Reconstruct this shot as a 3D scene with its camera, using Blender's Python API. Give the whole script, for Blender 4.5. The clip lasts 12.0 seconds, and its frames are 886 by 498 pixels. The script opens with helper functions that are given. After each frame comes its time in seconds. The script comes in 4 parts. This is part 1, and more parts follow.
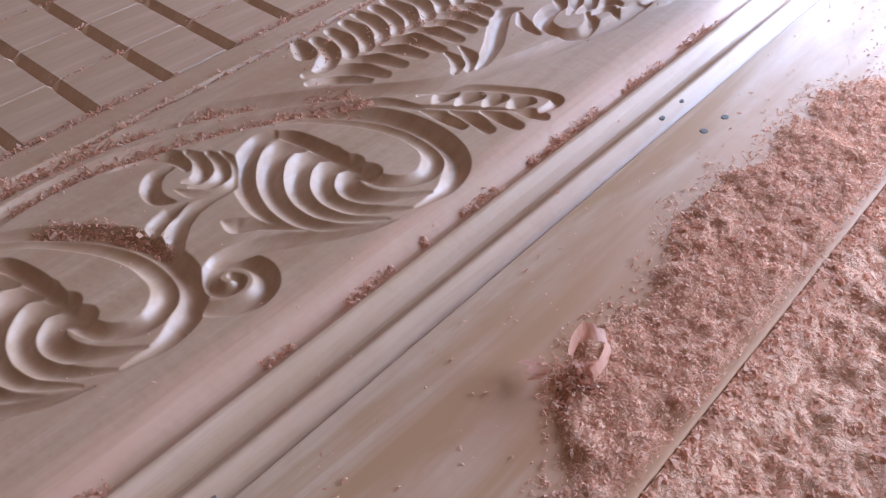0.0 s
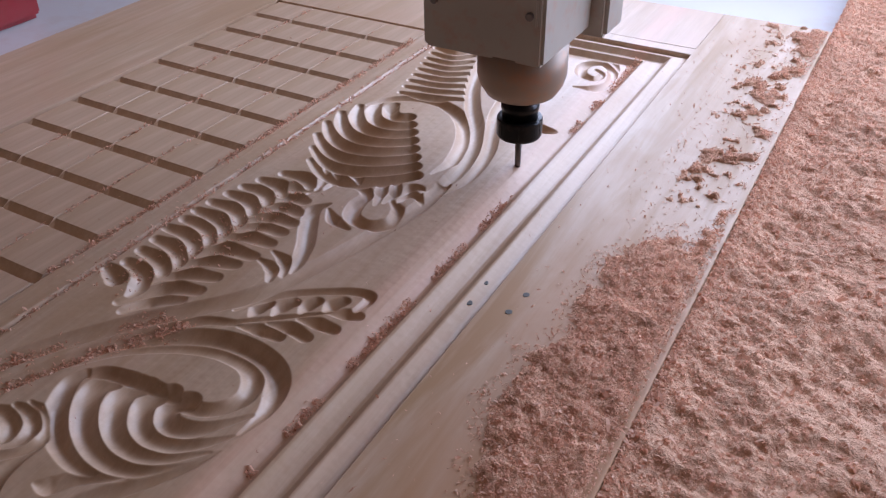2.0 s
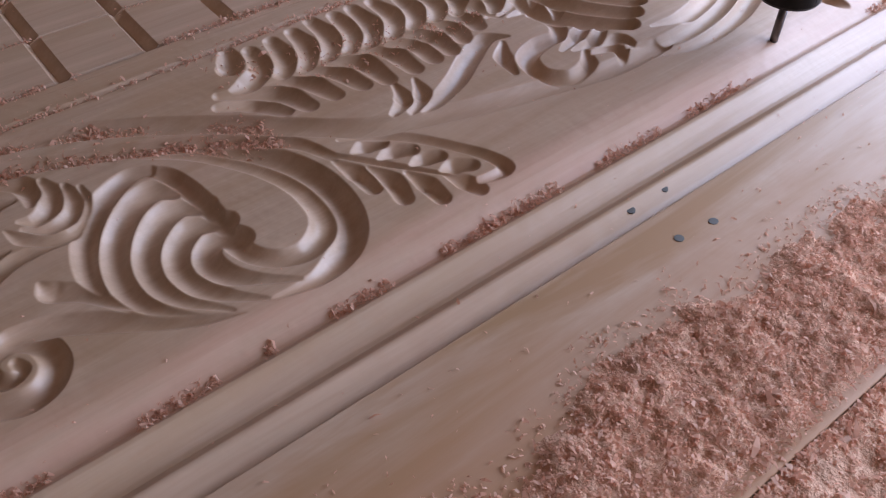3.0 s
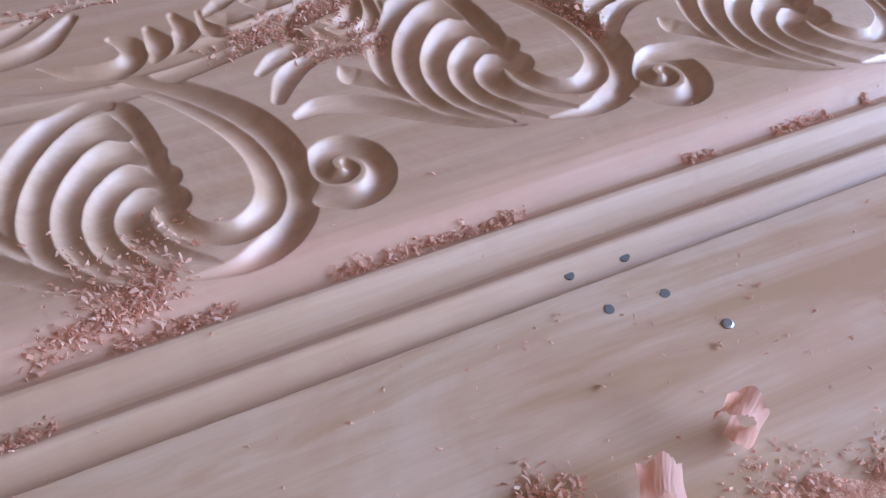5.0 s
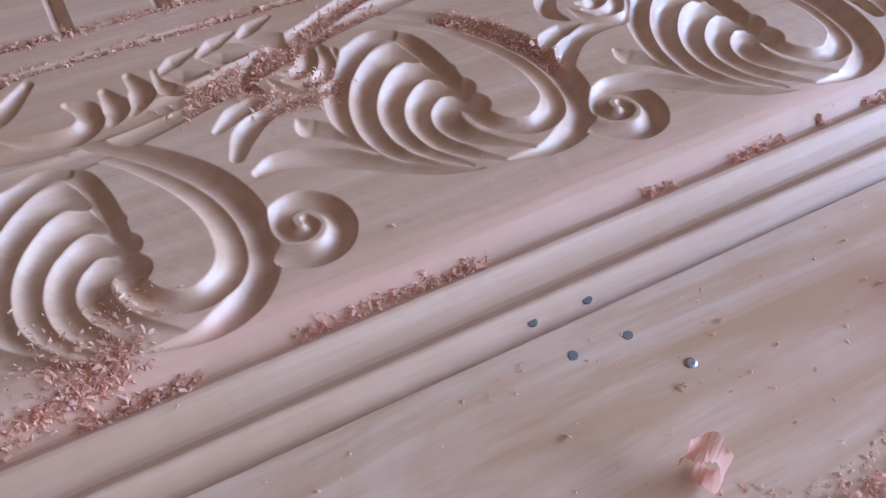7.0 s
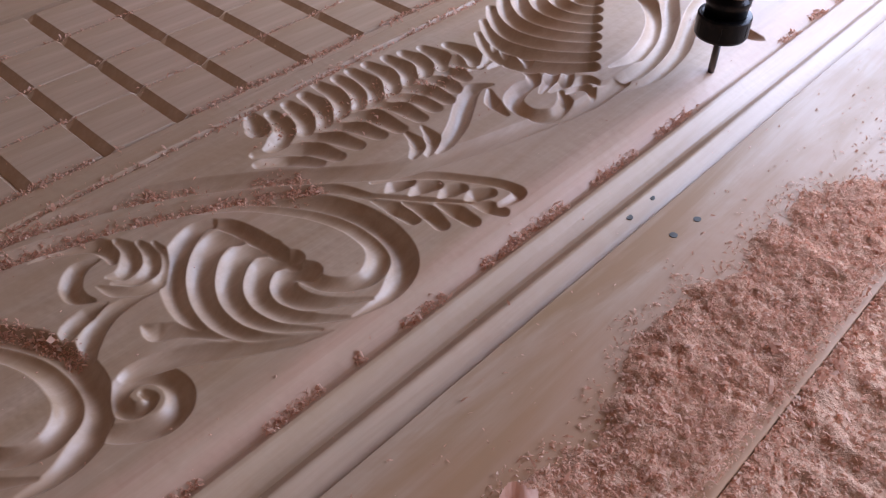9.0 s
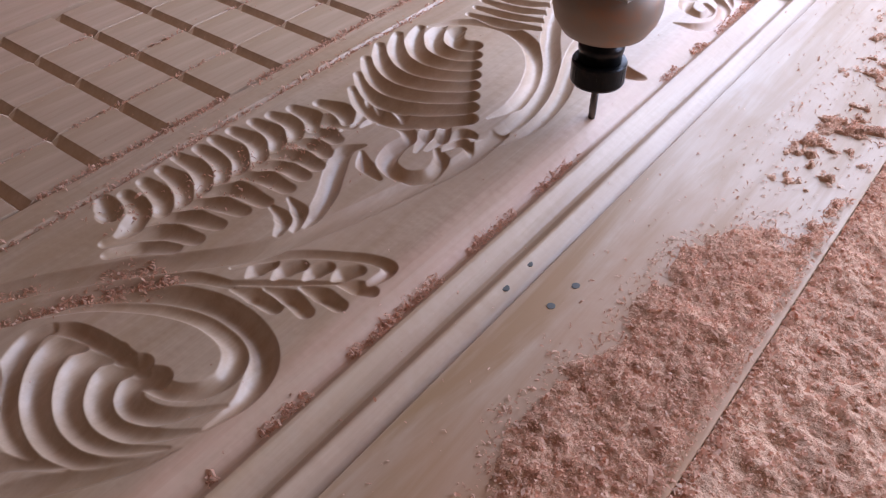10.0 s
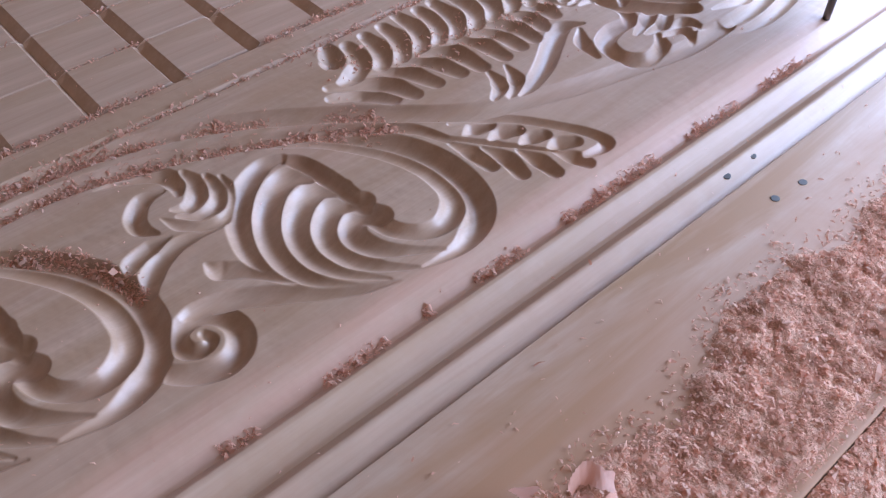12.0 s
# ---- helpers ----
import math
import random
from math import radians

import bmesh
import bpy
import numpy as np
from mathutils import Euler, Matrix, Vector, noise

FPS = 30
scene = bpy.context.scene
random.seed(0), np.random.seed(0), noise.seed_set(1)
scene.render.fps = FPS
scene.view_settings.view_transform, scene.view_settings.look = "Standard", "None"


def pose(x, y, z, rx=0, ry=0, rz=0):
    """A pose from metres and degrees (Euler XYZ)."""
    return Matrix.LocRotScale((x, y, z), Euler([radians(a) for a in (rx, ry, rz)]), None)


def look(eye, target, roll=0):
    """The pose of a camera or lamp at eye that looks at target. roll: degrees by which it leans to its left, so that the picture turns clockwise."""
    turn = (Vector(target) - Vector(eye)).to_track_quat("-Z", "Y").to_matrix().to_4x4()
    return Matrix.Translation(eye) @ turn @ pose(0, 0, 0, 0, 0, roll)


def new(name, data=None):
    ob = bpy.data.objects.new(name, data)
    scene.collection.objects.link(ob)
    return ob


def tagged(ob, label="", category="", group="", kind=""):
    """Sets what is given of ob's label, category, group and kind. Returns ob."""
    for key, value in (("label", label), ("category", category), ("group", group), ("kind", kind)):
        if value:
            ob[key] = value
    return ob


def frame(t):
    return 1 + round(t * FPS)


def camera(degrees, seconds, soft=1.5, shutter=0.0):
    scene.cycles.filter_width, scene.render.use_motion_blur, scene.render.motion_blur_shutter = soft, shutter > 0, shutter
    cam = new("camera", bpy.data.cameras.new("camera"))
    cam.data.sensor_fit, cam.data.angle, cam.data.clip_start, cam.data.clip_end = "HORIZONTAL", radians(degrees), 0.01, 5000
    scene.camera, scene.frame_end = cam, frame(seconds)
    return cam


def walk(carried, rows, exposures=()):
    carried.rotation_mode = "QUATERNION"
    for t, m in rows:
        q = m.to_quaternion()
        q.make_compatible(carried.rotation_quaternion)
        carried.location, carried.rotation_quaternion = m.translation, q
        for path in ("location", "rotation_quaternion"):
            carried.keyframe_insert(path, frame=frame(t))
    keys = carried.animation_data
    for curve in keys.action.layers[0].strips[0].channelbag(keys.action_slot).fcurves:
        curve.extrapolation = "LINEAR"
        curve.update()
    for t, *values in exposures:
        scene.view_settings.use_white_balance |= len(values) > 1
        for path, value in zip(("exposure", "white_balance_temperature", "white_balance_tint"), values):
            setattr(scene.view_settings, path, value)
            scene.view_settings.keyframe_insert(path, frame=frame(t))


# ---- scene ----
cam = camera(55.8, 12.0, soft=1.25)
# ---- the camera and its walk ----
PATH = [
    (0, (0.172, -0.394, 0.345), (-0.804, 0.684, -1.029), -0.8),
    (0.5, (0.175, -0.359, 0.358), (-0.773, 0.816, -0.954), -0.7),
    (1, (0.176, -0.361, 0.374), (-0.659, 0.913, -0.922), 1.7),
    (1.5, (0.18, -0.373, 0.395), (-0.656, 1.014, -0.778), -0.4),
    (2, (0.185, -0.357, 0.402), (-0.63, 1.056, -0.754), -0.7),
    (2.5, (0.147, -0.326, 0.379), (-0.77, 0.962, -0.847), 0.2),
    (3, (0.155, -0.209, 0.318), (-0.936, 0.655, -1.119), 0.3),
    (3.5, (0.137, -0.26, 0.3), (-0.947, 0.607, -1.141), 1.8),
    (3.7, (0.157, -0.291, 0.293), (-1.003, 0.444, -1.162), -0.7),
    (5.3, (0.136, -0.553, 0.298), (-0.992, 0.045, -1.242), 5.0),
    (5.5, (0.138, -0.574, 0.298), (-1.022, -0.013, -1.231), 4.3),
    (6, (0.156, -0.593, 0.305), (-1.056, -0.125, -1.215), 1.8),
    (6.5, (0.141, -0.564, 0.303), (-1.034, -0.001, -1.215), 2.0),
    (7, (0.13, -0.492, 0.313), (-0.996, 0.133, -1.216), 1.2),
    (7.5, (0.139, -0.43, 0.32), (-0.966, 0.307, -1.174), 0.9),
    (7.7, (0.139, -0.421, 0.328), (-0.953, 0.343, -1.164), 0.7),
    (9.3, (0.157, -0.299, 0.362), (-0.827, 0.825, -0.968), 0.5),
    (9.5, (0.157, -0.291, 0.365), (-0.809, 0.844, -0.97), 0.5),
    (10, (0.155, -0.243, 0.369), (-0.76, 0.944, -0.954), 0.2),
    (10.5, (0.129, -0.195, 0.342), (-0.823, 0.846, -1.075), -1.3),
    (11, (0.127, -0.233, 0.331), (-0.835, 0.718, -1.143), -0.5),
    (11.5, (0.132, -0.274, 0.338), (-0.879, 0.647, -1.121), -0.7),
    (12, (0.131, -0.302, 0.341), (-0.912, 0.603, -1.106), -0.4),
]
walk(cam, [(t, look(eye, target, roll)) for t, eye, target, roll in PATH],
     exposures=((0, -0.08, 6150, 10), (0.5, -0.36, 6400, 12), (1.5, -0.76, 6750, 13), (2.5, -0.93, 6750, 13), (3.5, -0.24, 6300, 11),
                (5.5, 0.30, 5450, 9), (7.5, 0.20, 5550, 9), (9.5, -0.76, 6750, 13), (10.5, -0.62, 6750, 12), (12, -0.11, 5800, 10)))

# ---- world, window light ----
world = bpy.data.worlds.new("world")
scene.world = world
world.use_nodes = True
wn = world.node_tree
sky = wn.nodes.new("ShaderNodeTexSky")
sky.sky_type, sky.sun_disc = 'NISHITA', False
sky.sun_elevation, sky.sun_rotation = radians(38), radians(30)
wn.nodes["Background"].inputs["Strength"].default_value = 0.08
wn.links.new(sky.outputs["Color"], wn.nodes["Background"].inputs["Color"])

WINDOW = (0.90, 1.36, 0.80, 3.0, 1.10)        # middle x, wall y, middle z, width, height


def window_light(x, y, z, w, h, power, tint):
    lamp = bpy.data.lights.new("window_light", 'AREA')
    lamp.shape, lamp.size, lamp.size_y, lamp.energy, lamp.color = 'RECTANGLE', w, h, power, tint
    ob = new("window_light", lamp)
    ob.matrix_world = look((x, y, z), (x, y - 1, z))
    return ob


window_light(WINDOW[0], WINDOW[1] - 0.03, WINDOW[2], WINDOW[3], WINDOW[4], 182, (0.56, 0.675, 0.98))

# ---- materials ----


def material(name, rough=0.6, metal=0.0, spec=0.5):
    m = bpy.data.materials.new(name)
    m.use_nodes = True
    b = m.node_tree.nodes["Principled BSDF"]
    b.inputs["Roughness"].default_value, b.inputs["Metallic"].default_value = rough, metal
    b.inputs["Specular IOR Level"].default_value = spec
    return m, m.node_tree, b


def coords(nt, scale=(1, 1, 1), turn=0.0):
    tc = nt.nodes.new("ShaderNodeTexCoord")
    mp = nt.nodes.new("ShaderNodeMapping")
    mp.inputs["Scale"].default_value = scale
    mp.inputs["Rotation"].default_value = (0, 0, turn)
    nt.links.new(tc.outputs["Object"], mp.inputs["Vector"])
    return mp.outputs["Vector"]


def noise_node(nt, vec, scale, detail=4.0, rough=0.55, warp=0.0):
    n = nt.nodes.new("ShaderNodeTexNoise")
    n.inputs["Scale"].default_value, n.inputs["Detail"].default_value = scale, detail
    n.inputs["Roughness"].default_value, n.inputs["Distortion"].default_value = rough, warp
    nt.links.new(vec, n.inputs["Vector"])
    return n.outputs["Fac"]


def ramp(nt, fac, stops):
    r = nt.nodes.new("ShaderNodeValToRGB")
    while len(r.color_ramp.elements) < len(stops):
        r.color_ramp.elements.new(0.5)
    for e, (p, c) in zip(r.color_ramp.elements, stops):
        e.position, e.color = p, (*c, 1)
    nt.links.new(fac, r.inputs["Fac"])
    return r.outputs["Color"]


def mix(nt, a, b, fac, mode='MIX'):
    m = nt.nodes.new("ShaderNodeMix")
    m.data_type, m.blend_type = 'RGBA', mode
    for k, v in ((0, fac), (6, a), (7, b)):
        if isinstance(v, (int, float)):
            m.inputs[k].default_value = v
        elif isinstance(v, tuple):
            m.inputs[k].default_value = (*v, 1)
        else:
            nt.links.new(v, m.inputs[k])
    return m.outputs[2]


def bump(nt, b, height, strength, dist):
    n = nt.nodes.new("ShaderNodeBump")
    n.inputs["Strength"].default_value, n.inputs["Distance"].default_value = strength, dist
    nt.links.new(height, n.inputs["Height"])
    nt.links.new(n.outputs["Normal"], b.inputs["Normal"])


def wood_material(name, dark, light, rough, fresh=(0.62, 0.33, 0.23), dust=0.35):
    """Planed timber with grain along y, faint streaks, and a veil of reddish dust."""
    m, nt, b = material(name, rough, 0.0, 0.7)
    grain = noise_node(nt, coords(nt, (14, 0.9, 14)), 6.0, 6, 0.6, 0.6)
    fine = noise_node(nt, coords(nt, (90, 3.0, 90)), 8.0, 3, 0.6)
    patch = noise_node(nt, coords(nt, (3, 1.2, 3)), 2.2, 3, 0.5)
    col = ramp(nt, grain, [(0.3, dark), (0.7, light)])
    col = mix(nt, col, ramp(nt, fine, [(0.35, (0.84, 0.80, 0.77)), (0.65, (1, 1, 1))]), 0.35, 'MULTIPLY')
    wide = noise_node(nt, coords(nt, (2.2, 1.4, 2)), 4.5, 5, 0.65, 0.8)
    veil = ramp(nt, wide, [(0.42, (0, 0, 0)), (0.68, (dust, dust, dust))])
    col = mix(nt, col, fresh, veil)
    nt.links.new(col, b.inputs["Base Color"])
    r = ramp(nt, patch, [(0.3, (rough - 0.08,) * 3), (0.7, (rough + 0.18,) * 3)])
    nt.links.new(r, b.inputs["Roughness"])
    bump(nt, b, fine, 0.12, 0.0006)
    return m


def dusted(m, lo, hi, col, top):
    """Film of fine sawdust, thicker towards the edge of the board and along its middle stretch."""
    nt = m.node_tree
    b = nt.nodes["Principled BSDF"]
    tc = nt.nodes.new("ShaderNodeTexCoord")
    sep = nt.nodes.new("ShaderNodeSeparateXYZ")
    nt.links.new(tc.outputs["Object"], sep.inputs["Vector"])
    wob = nt.nodes.new("ShaderNodeMath")
    wob.operation = 'MULTIPLY_ADD'
    nt.links.new(noise_node(nt, coords(nt, (1, 0.5, 1)), 22, 4, 0.6), wob.inputs[0])
    wob.inputs[1].default_value = 0.09
    nt.links.new(sep.outputs["X"], wob.inputs[2])
    mr = nt.nodes.new("ShaderNodeMapRange")
    for k, v in ((1, lo), (2, hi), (3, 0.0), (4, top)):
        mr.inputs[k].default_value = v
    nt.links.new(wob.outputs[0], mr.inputs[0])
    run = nt.nodes.new("ShaderNodeMath")
    run.operation = 'MULTIPLY_ADD'
    nt.links.new(noise_node(nt, coords(nt, (1, 1, 1)), 14, 4, 0.6), run.inputs[0])
    run.inputs[1].default_value = 0.16
    nt.links.new(sep.outputs["Y"], run.inputs[2])
    stretch = nt.nodes.new("ShaderNodeMapRange")
    stretch.inputs[1].default_value, stretch.inputs[2].default_value = -0.40, 0.50
    nt.links.new(run.outputs[0], stretch.inputs[0])
    where = ramp(nt, stretch.outputs[0], [(0.0, (0.12,) * 3), (0.20, (0.2,) * 3), (0.30, (1, 1, 1)), (0.66, (1, 1, 1)), (0.85, (0.2,) * 3)])
    film = mix(nt, mr.outputs[0], where, 1.0, 'MULTIPLY')
    old = b.inputs["Base Color"].links[0].from_socket
    nt.links.new(mix(nt, old, col, film), b.inputs["Base Color"])
    rough = b.inputs["Roughness"].links[0].from_socket
    nt.links.new(mix(nt, rough, (0.8, 0.8, 0.8), film), b.inputs["Roughness"])
    return m


WOOD = wood_material("carved_wood", (0.47, 0.315, 0.205), (0.60, 0.425, 0.295), 0.41, (0.50, 0.29, 0.185), 0.5)
BORDER = wood_material("border_wood", (0.51, 0.36, 0.245), (0.60, 0.45, 0.325), 0.49, (0.42, 0.24, 0.125), 0.75)


def fresh_band(m, lo, hi, col, top):
    """A freshly cut stripe of redder wood along the moulding."""
    nt = m.node_tree
    b = nt.nodes["Principled BSDF"]
    tc = nt.nodes.new("ShaderNodeTexCoord")
    sep = nt.nodes.new("ShaderNodeSeparateXYZ")
    nt.links.new(tc.outputs["Object"], sep.inputs["Vector"])
    mr = nt.nodes.new("ShaderNodeMapRange")
    mr.inputs[1].default_value, mr.inputs[2].default_value = lo, hi
    nt.links.new(sep.outputs["X"], mr.inputs[0])
    f = ramp(nt, mr.outputs[0], [(0.0, (0, 0, 0)), (0.35, (top,) * 3), (0.75, (top,) * 3), (1.0, (0, 0, 0))])
    f = mix(nt, f, ramp(nt, noise_node(nt, coords(nt, (6, 1, 6)), 9, 4), [(0.35, (0.25, 0.25, 0.25)), (0.65, (1, 1, 1))]), 1.0, 'MULTIPLY')
    old = b.inputs["Base Color"].links[0].from_socket
    nt.links.new(mix(nt, old, col, f), b.inputs["Base Color"])


def streaked(m, col, top):
    """Long brown stains that follow the grain."""
    nt = m.node_tree
    b = nt.nodes["Principled BSDF"]
    f = ramp(nt, noise_node(nt, coords(nt, (7, 0.7, 7)), 4.6, 5, 0.6, 0.6), [(0.44, (0, 0, 0)), (0.60, (top,) * 3)])
    nt.links.new(mix(nt, b.inputs["Base Color"].links[0].from_socket, col, f), b.inputs["Base Color"])


streaked(BORDER, (0.37, 0.215, 0.095), 0.9)
streaked(WOOD, (0.42, 0.26, 0.14), 0.5)
fresh_band(WOOD, -0.122, -0.078, (0.64, 0.35, 0.25), 0.55)
dusted(BORDER, -0.02, 0.075, (0.44, 0.215, 0.105), 0.62)


def chip_material(name, a, b_, rough=0.75):
    m, nt, b = material(name, rough, 0.0, 0.3)
    geo = nt.nodes.new("ShaderNodeNewGeometry")
    col = ramp(nt, geo.outputs["Random Per Island"], [(0.0, a), (0.6, b_), (1.0, (0.88, 0.64, 0.48))])
    col = mix(nt, col, ramp(nt, noise_node(nt, coords(nt), 25, 2), [(0.3, (0.8, 0.8, 0.8)), (0.7, (1, 1, 1))]), 1.0, 'MULTIPLY')
    nt.links.new(col, b.inputs["Base Color"])
    return m


def thin(m, col, fac):
    """Lets light through thin wood."""
    nt = m.node_tree
    out = nt.nodes["Material Output"]
    tr = nt.nodes.new("ShaderNodeBsdfTranslucent")
    tr.inputs["Color"].default_value = (*col, 1)
    mx = nt.nodes.new("ShaderNodeMixShader")
    mx.inputs[0].default_value = fac
    nt.links.new(nt.nodes["Principled BSDF"].outputs[0], mx.inputs[1])
    nt.links.new(tr.outputs[0], mx.inputs[2])
    nt.links.new(mx.outputs[0], out.inputs["Surface"])
    return m


SHAVING = wood_material("rolled_shaving", (0.62, 0.33, 0.23), (0.80, 0.55, 0.43), 0.7, (0.66, 0.36, 0.26), 0.3)
thin(SHAVING, (0.85, 0.50, 0.36), 0.5)
CHIP = chip_material("fresh_chips", (0.72, 0.41, 0.27), (0.83, 0.54, 0.385))
thin(CHIP, (0.80, 0.46, 0.33), 0.45)


def dust_material():
    m, nt, b = material("sawdust", 0.85, 0.0, 0.25)
    f = noise_node(nt, coords(nt), 260, 4, 0.7)
    g = noise_node(nt, coords(nt), 18, 3)
    col = mix(nt, ramp(nt, f, [(0.3, (0.60, 0.325, 0.20)), (0.7, (0.77, 0.485, 0.33))]),
              ramp(nt, g, [(0.3, (0.8, 0.78, 0.78)), (0.7, (1, 1, 1))]), 1.0, 'MULTIPLY')
    nt.links.new(col, b.inputs["Base Color"])
    bump(nt, b, f, 0.9, 0.003)
    return m


DUST = dust_material()


def paint_material(name, col, rough, worn, amount, metal=0.0, scale=40):
    m, nt, b = material(name, rough, metal)
    f = noise_node(nt, coords(nt), scale, 5, 0.65)
    g = noise_node(nt, coords(nt), scale / 6, 3)
    c = mix(nt, col, worn, ramp(nt, f, [(0.5, (0, 0, 0)), (0.75, (amount,) * 3)]))
    c = mix(nt, c, ramp(nt, g, [(0.3, (0.82, 0.82, 0.82)), (0.7, (1, 1, 1))]), 1.0, 'MULTIPLY')
    nt.links.new(c, b.inputs["Base Color"])
    bump(nt, b, f, 0.08, 0.001)
    return m


HOUSING = paint_material("housing_paint", (0.46, 0.44, 0.39), 0.5, (0.50, 0.27, 0.18), 0.6, 0.0, 55)
NOSE = paint_material("dusty_nose", (0.36, 0.28, 0.22), 0.45, (0.55, 0.25, 0.13), 0.8, 0.25, 30)
BLACK = paint_material("blackened_steel", (0.018, 0.018, 0.02), 0.28, (0.10, 0.07, 0.06), 0.35, 0.8, 90)
STEEL = paint_material("tool_steel", (0.20, 0.19, 0.19), 0.3, (0.3, 0.2, 0.16), 0.4, 1.0, 120)
NAIL = paint_material("zinc", (0.45, 0.46, 0.48), 0.35, (0.3, 0.28, 0.26), 0.4, 0.9, 300)
HOLE = paint_material("dark_hole", (0.14, 0.137, 0.125), 0.7, (0.14, 0.12, 0.10), 0.5, 0.0, 300)
BED = paint_material("bed_laminate", (0.62, 0.60, 0.60), 0.45, (0.55, 0.38, 0.30), 0.5, 0.0, 12)
RED = paint_material("red_enamel", (0.30, 0.02, 0.025), 0.35, (0.2, 0.05, 0.04), 0.4, 0.0, 30)
# bright warm colour so that unseen walls and ceiling fill the shadows
WARM_BOUNCE = paint_material("warm_bounce", (0.60, 0.42, 0.285), 0.9, (0.48, 0.33, 0.22), 0.5, 0.0, 4)
# dark colour that cuts the fill light returned by the unseen south wall
LOW_BOUNCE = paint_material("low_bounce", (0.15, 0.11, 0.08), 0.9, (0.10, 0.075, 0.055), 0.5, 0.0, 4)
FLOOR = paint_material("concrete", (0.26, 0.22, 0.19), 0.85, (0.36, 0.24, 0.18), 0.6, 0.0, 6)
FRAME = paint_material("window_paint", (0.55, 0.55, 0.53), 0.5, (0.4, 0.36, 0.33), 0.4)

# ---- mesh helpers ----


def mesh_from(name, verts, faces, mat, smooth=False):
    me = bpy.data.meshes.new(name)
    verts = np.asarray(verts, dtype=np.float32)
    faces = np.asarray(faces, dtype=np.int32)
    k = faces.shape[1]
    me.vertices.add(len(verts))
    me.vertices.foreach_set("co", verts.ravel())
    me.loops.add(faces.size)
    me.loops.foreach_set("vertex_index", faces.ravel())
    me.polygons.add(len(faces))
    me.polygons.foreach_set("loop_start", np.arange(0, faces.size, k, dtype=np.int32))
    me.polygons.foreach_set("loop_total", np.full(len(faces), k, dtype=np.int32))
    me.polygons.foreach_set("use_smooth", np.full(len(faces), smooth, dtype=bool))
    me.update(calc_edges=True)
    me.validate()
    me.materials.append(mat)
    return me


def part(name, bm, mat, parent=None, label="", smooth=False):
    me = bpy.data.meshes.new(name)
    for fc in bm.faces:
        fc.smooth = smooth
    bm.to_mesh(me)
    bm.free()
    me.materials.append(mat)
    ob = new(name, me)
    if parent is not None:
        ob.parent = parent
    if label:
        tagged(ob, label)
    return ob


def box(bm, x0, x1, y0, y1, z0, z1, bevel=0.0):
    r = bmesh.ops.create_cube(bm, size=1.0)
    for v in r["verts"]:
        v.co = Vector(((x0 + x1) / 2 + v.co.x * (x1 - x0), (y0 + y1) / 2 + v.co.y * (y1 - y0), (z0 + z1) / 2 + v.co.z * (z1 - z0)))
    if bevel:
        es = list({e for v in r["verts"] for e in v.link_edges})
        bmesh.ops.bevel(bm, geom=es, offset=bevel, segments=2, affect='EDGES')
    return bm


def lathe(profile, n=48):
    """A turned body from (radius, height) pairs."""
    bm = bmesh.new()
    rings = []
    for r, z in profile:
        rings.append([bm.verts.new((r * math.cos(2 * math.pi * i / n), r * math.sin(2 * math.pi * i / n), z)) for i in range(n)])
    for a, b in zip(rings, rings[1:]):
        for i in range(n):
            bm.faces.new((a[i], a[(i + 1) % n], b[(i + 1) % n], b[i]))
    bm.faces.new(rings[0][::-1])
    bm.faces.new(rings[-1])
    return bm


def sheet(name, xs, ys, z, mat, smooth=True):
    """A relief over a grid of xs by ys."""
    X, Y = np.meshgrid(xs, ys)
    V = np.stack([X, Y, z], -1).reshape(-1, 3)
    nx, ny = len(xs), len(ys)
    i = (np.arange(ny - 1)[:, None] * nx + np.arange(nx - 1)[None]).ravel()
    F = np.stack([i, i + 1, i + nx + 1, i + nx], -1)
    return mesh_from(name, V, F, mat, smooth)


def smoothstep(a, b, x):
    t = np.clip((x - a) / (b - a), 0, 1)
    return t * t * (3 - 2 * t)


def value_noise(X, Y, scale, seed):
    """Soft random relief, about -1 to 1."""
    rng = np.random.RandomState(seed)
    out, amp = 0, 1.0
    for o in range(3):
        g = rng.rand(64, 64) * 2 - 1
        u, v = X * scale * 2 ** o + 7.3 * o, Y * scale * 2 ** o + 3.1 * o
        iu, iv = np.floor(u).astype(int), np.floor(v).astype(int)
        fu, fv = u - iu, v - iv
        fu, fv = fu * fu * (3 - 2 * fu), fv * fv * (3 - 2 * fv)
        a, b = g[iu % 64, iv % 64], g[(iu + 1) % 64, iv % 64]
        c, d = g[iu % 64, (iv + 1) % 64], g[(iu + 1) % 64, (iv + 1) % 64]
        out = out + amp * ((a * (1 - fu) + b * fu) * (1 - fv) + (c * (1 - fu) + d * fu) * fv)
        amp *= 0.5
    return out / 1.4


# ---- the carved door: tool paths ----
X_IN, X_OUT = -0.352, -0.0345       # carved field, from the lattice to the border
Y_NEAR, Y_FAR = -0.72, 0.66
STEP = 0.00068
PITCH = 0.0617                       # lattice
EDGE = 0.103                         # right-hand edge of the board
gx = np.arange(X_IN, X_OUT + STEP / 2, STEP)
gy = np.arange(Y_NEAR, Y_FAR + STEP / 2, STEP)
field = np.zeros((len(gy), len(gx)), dtype=np.float64)


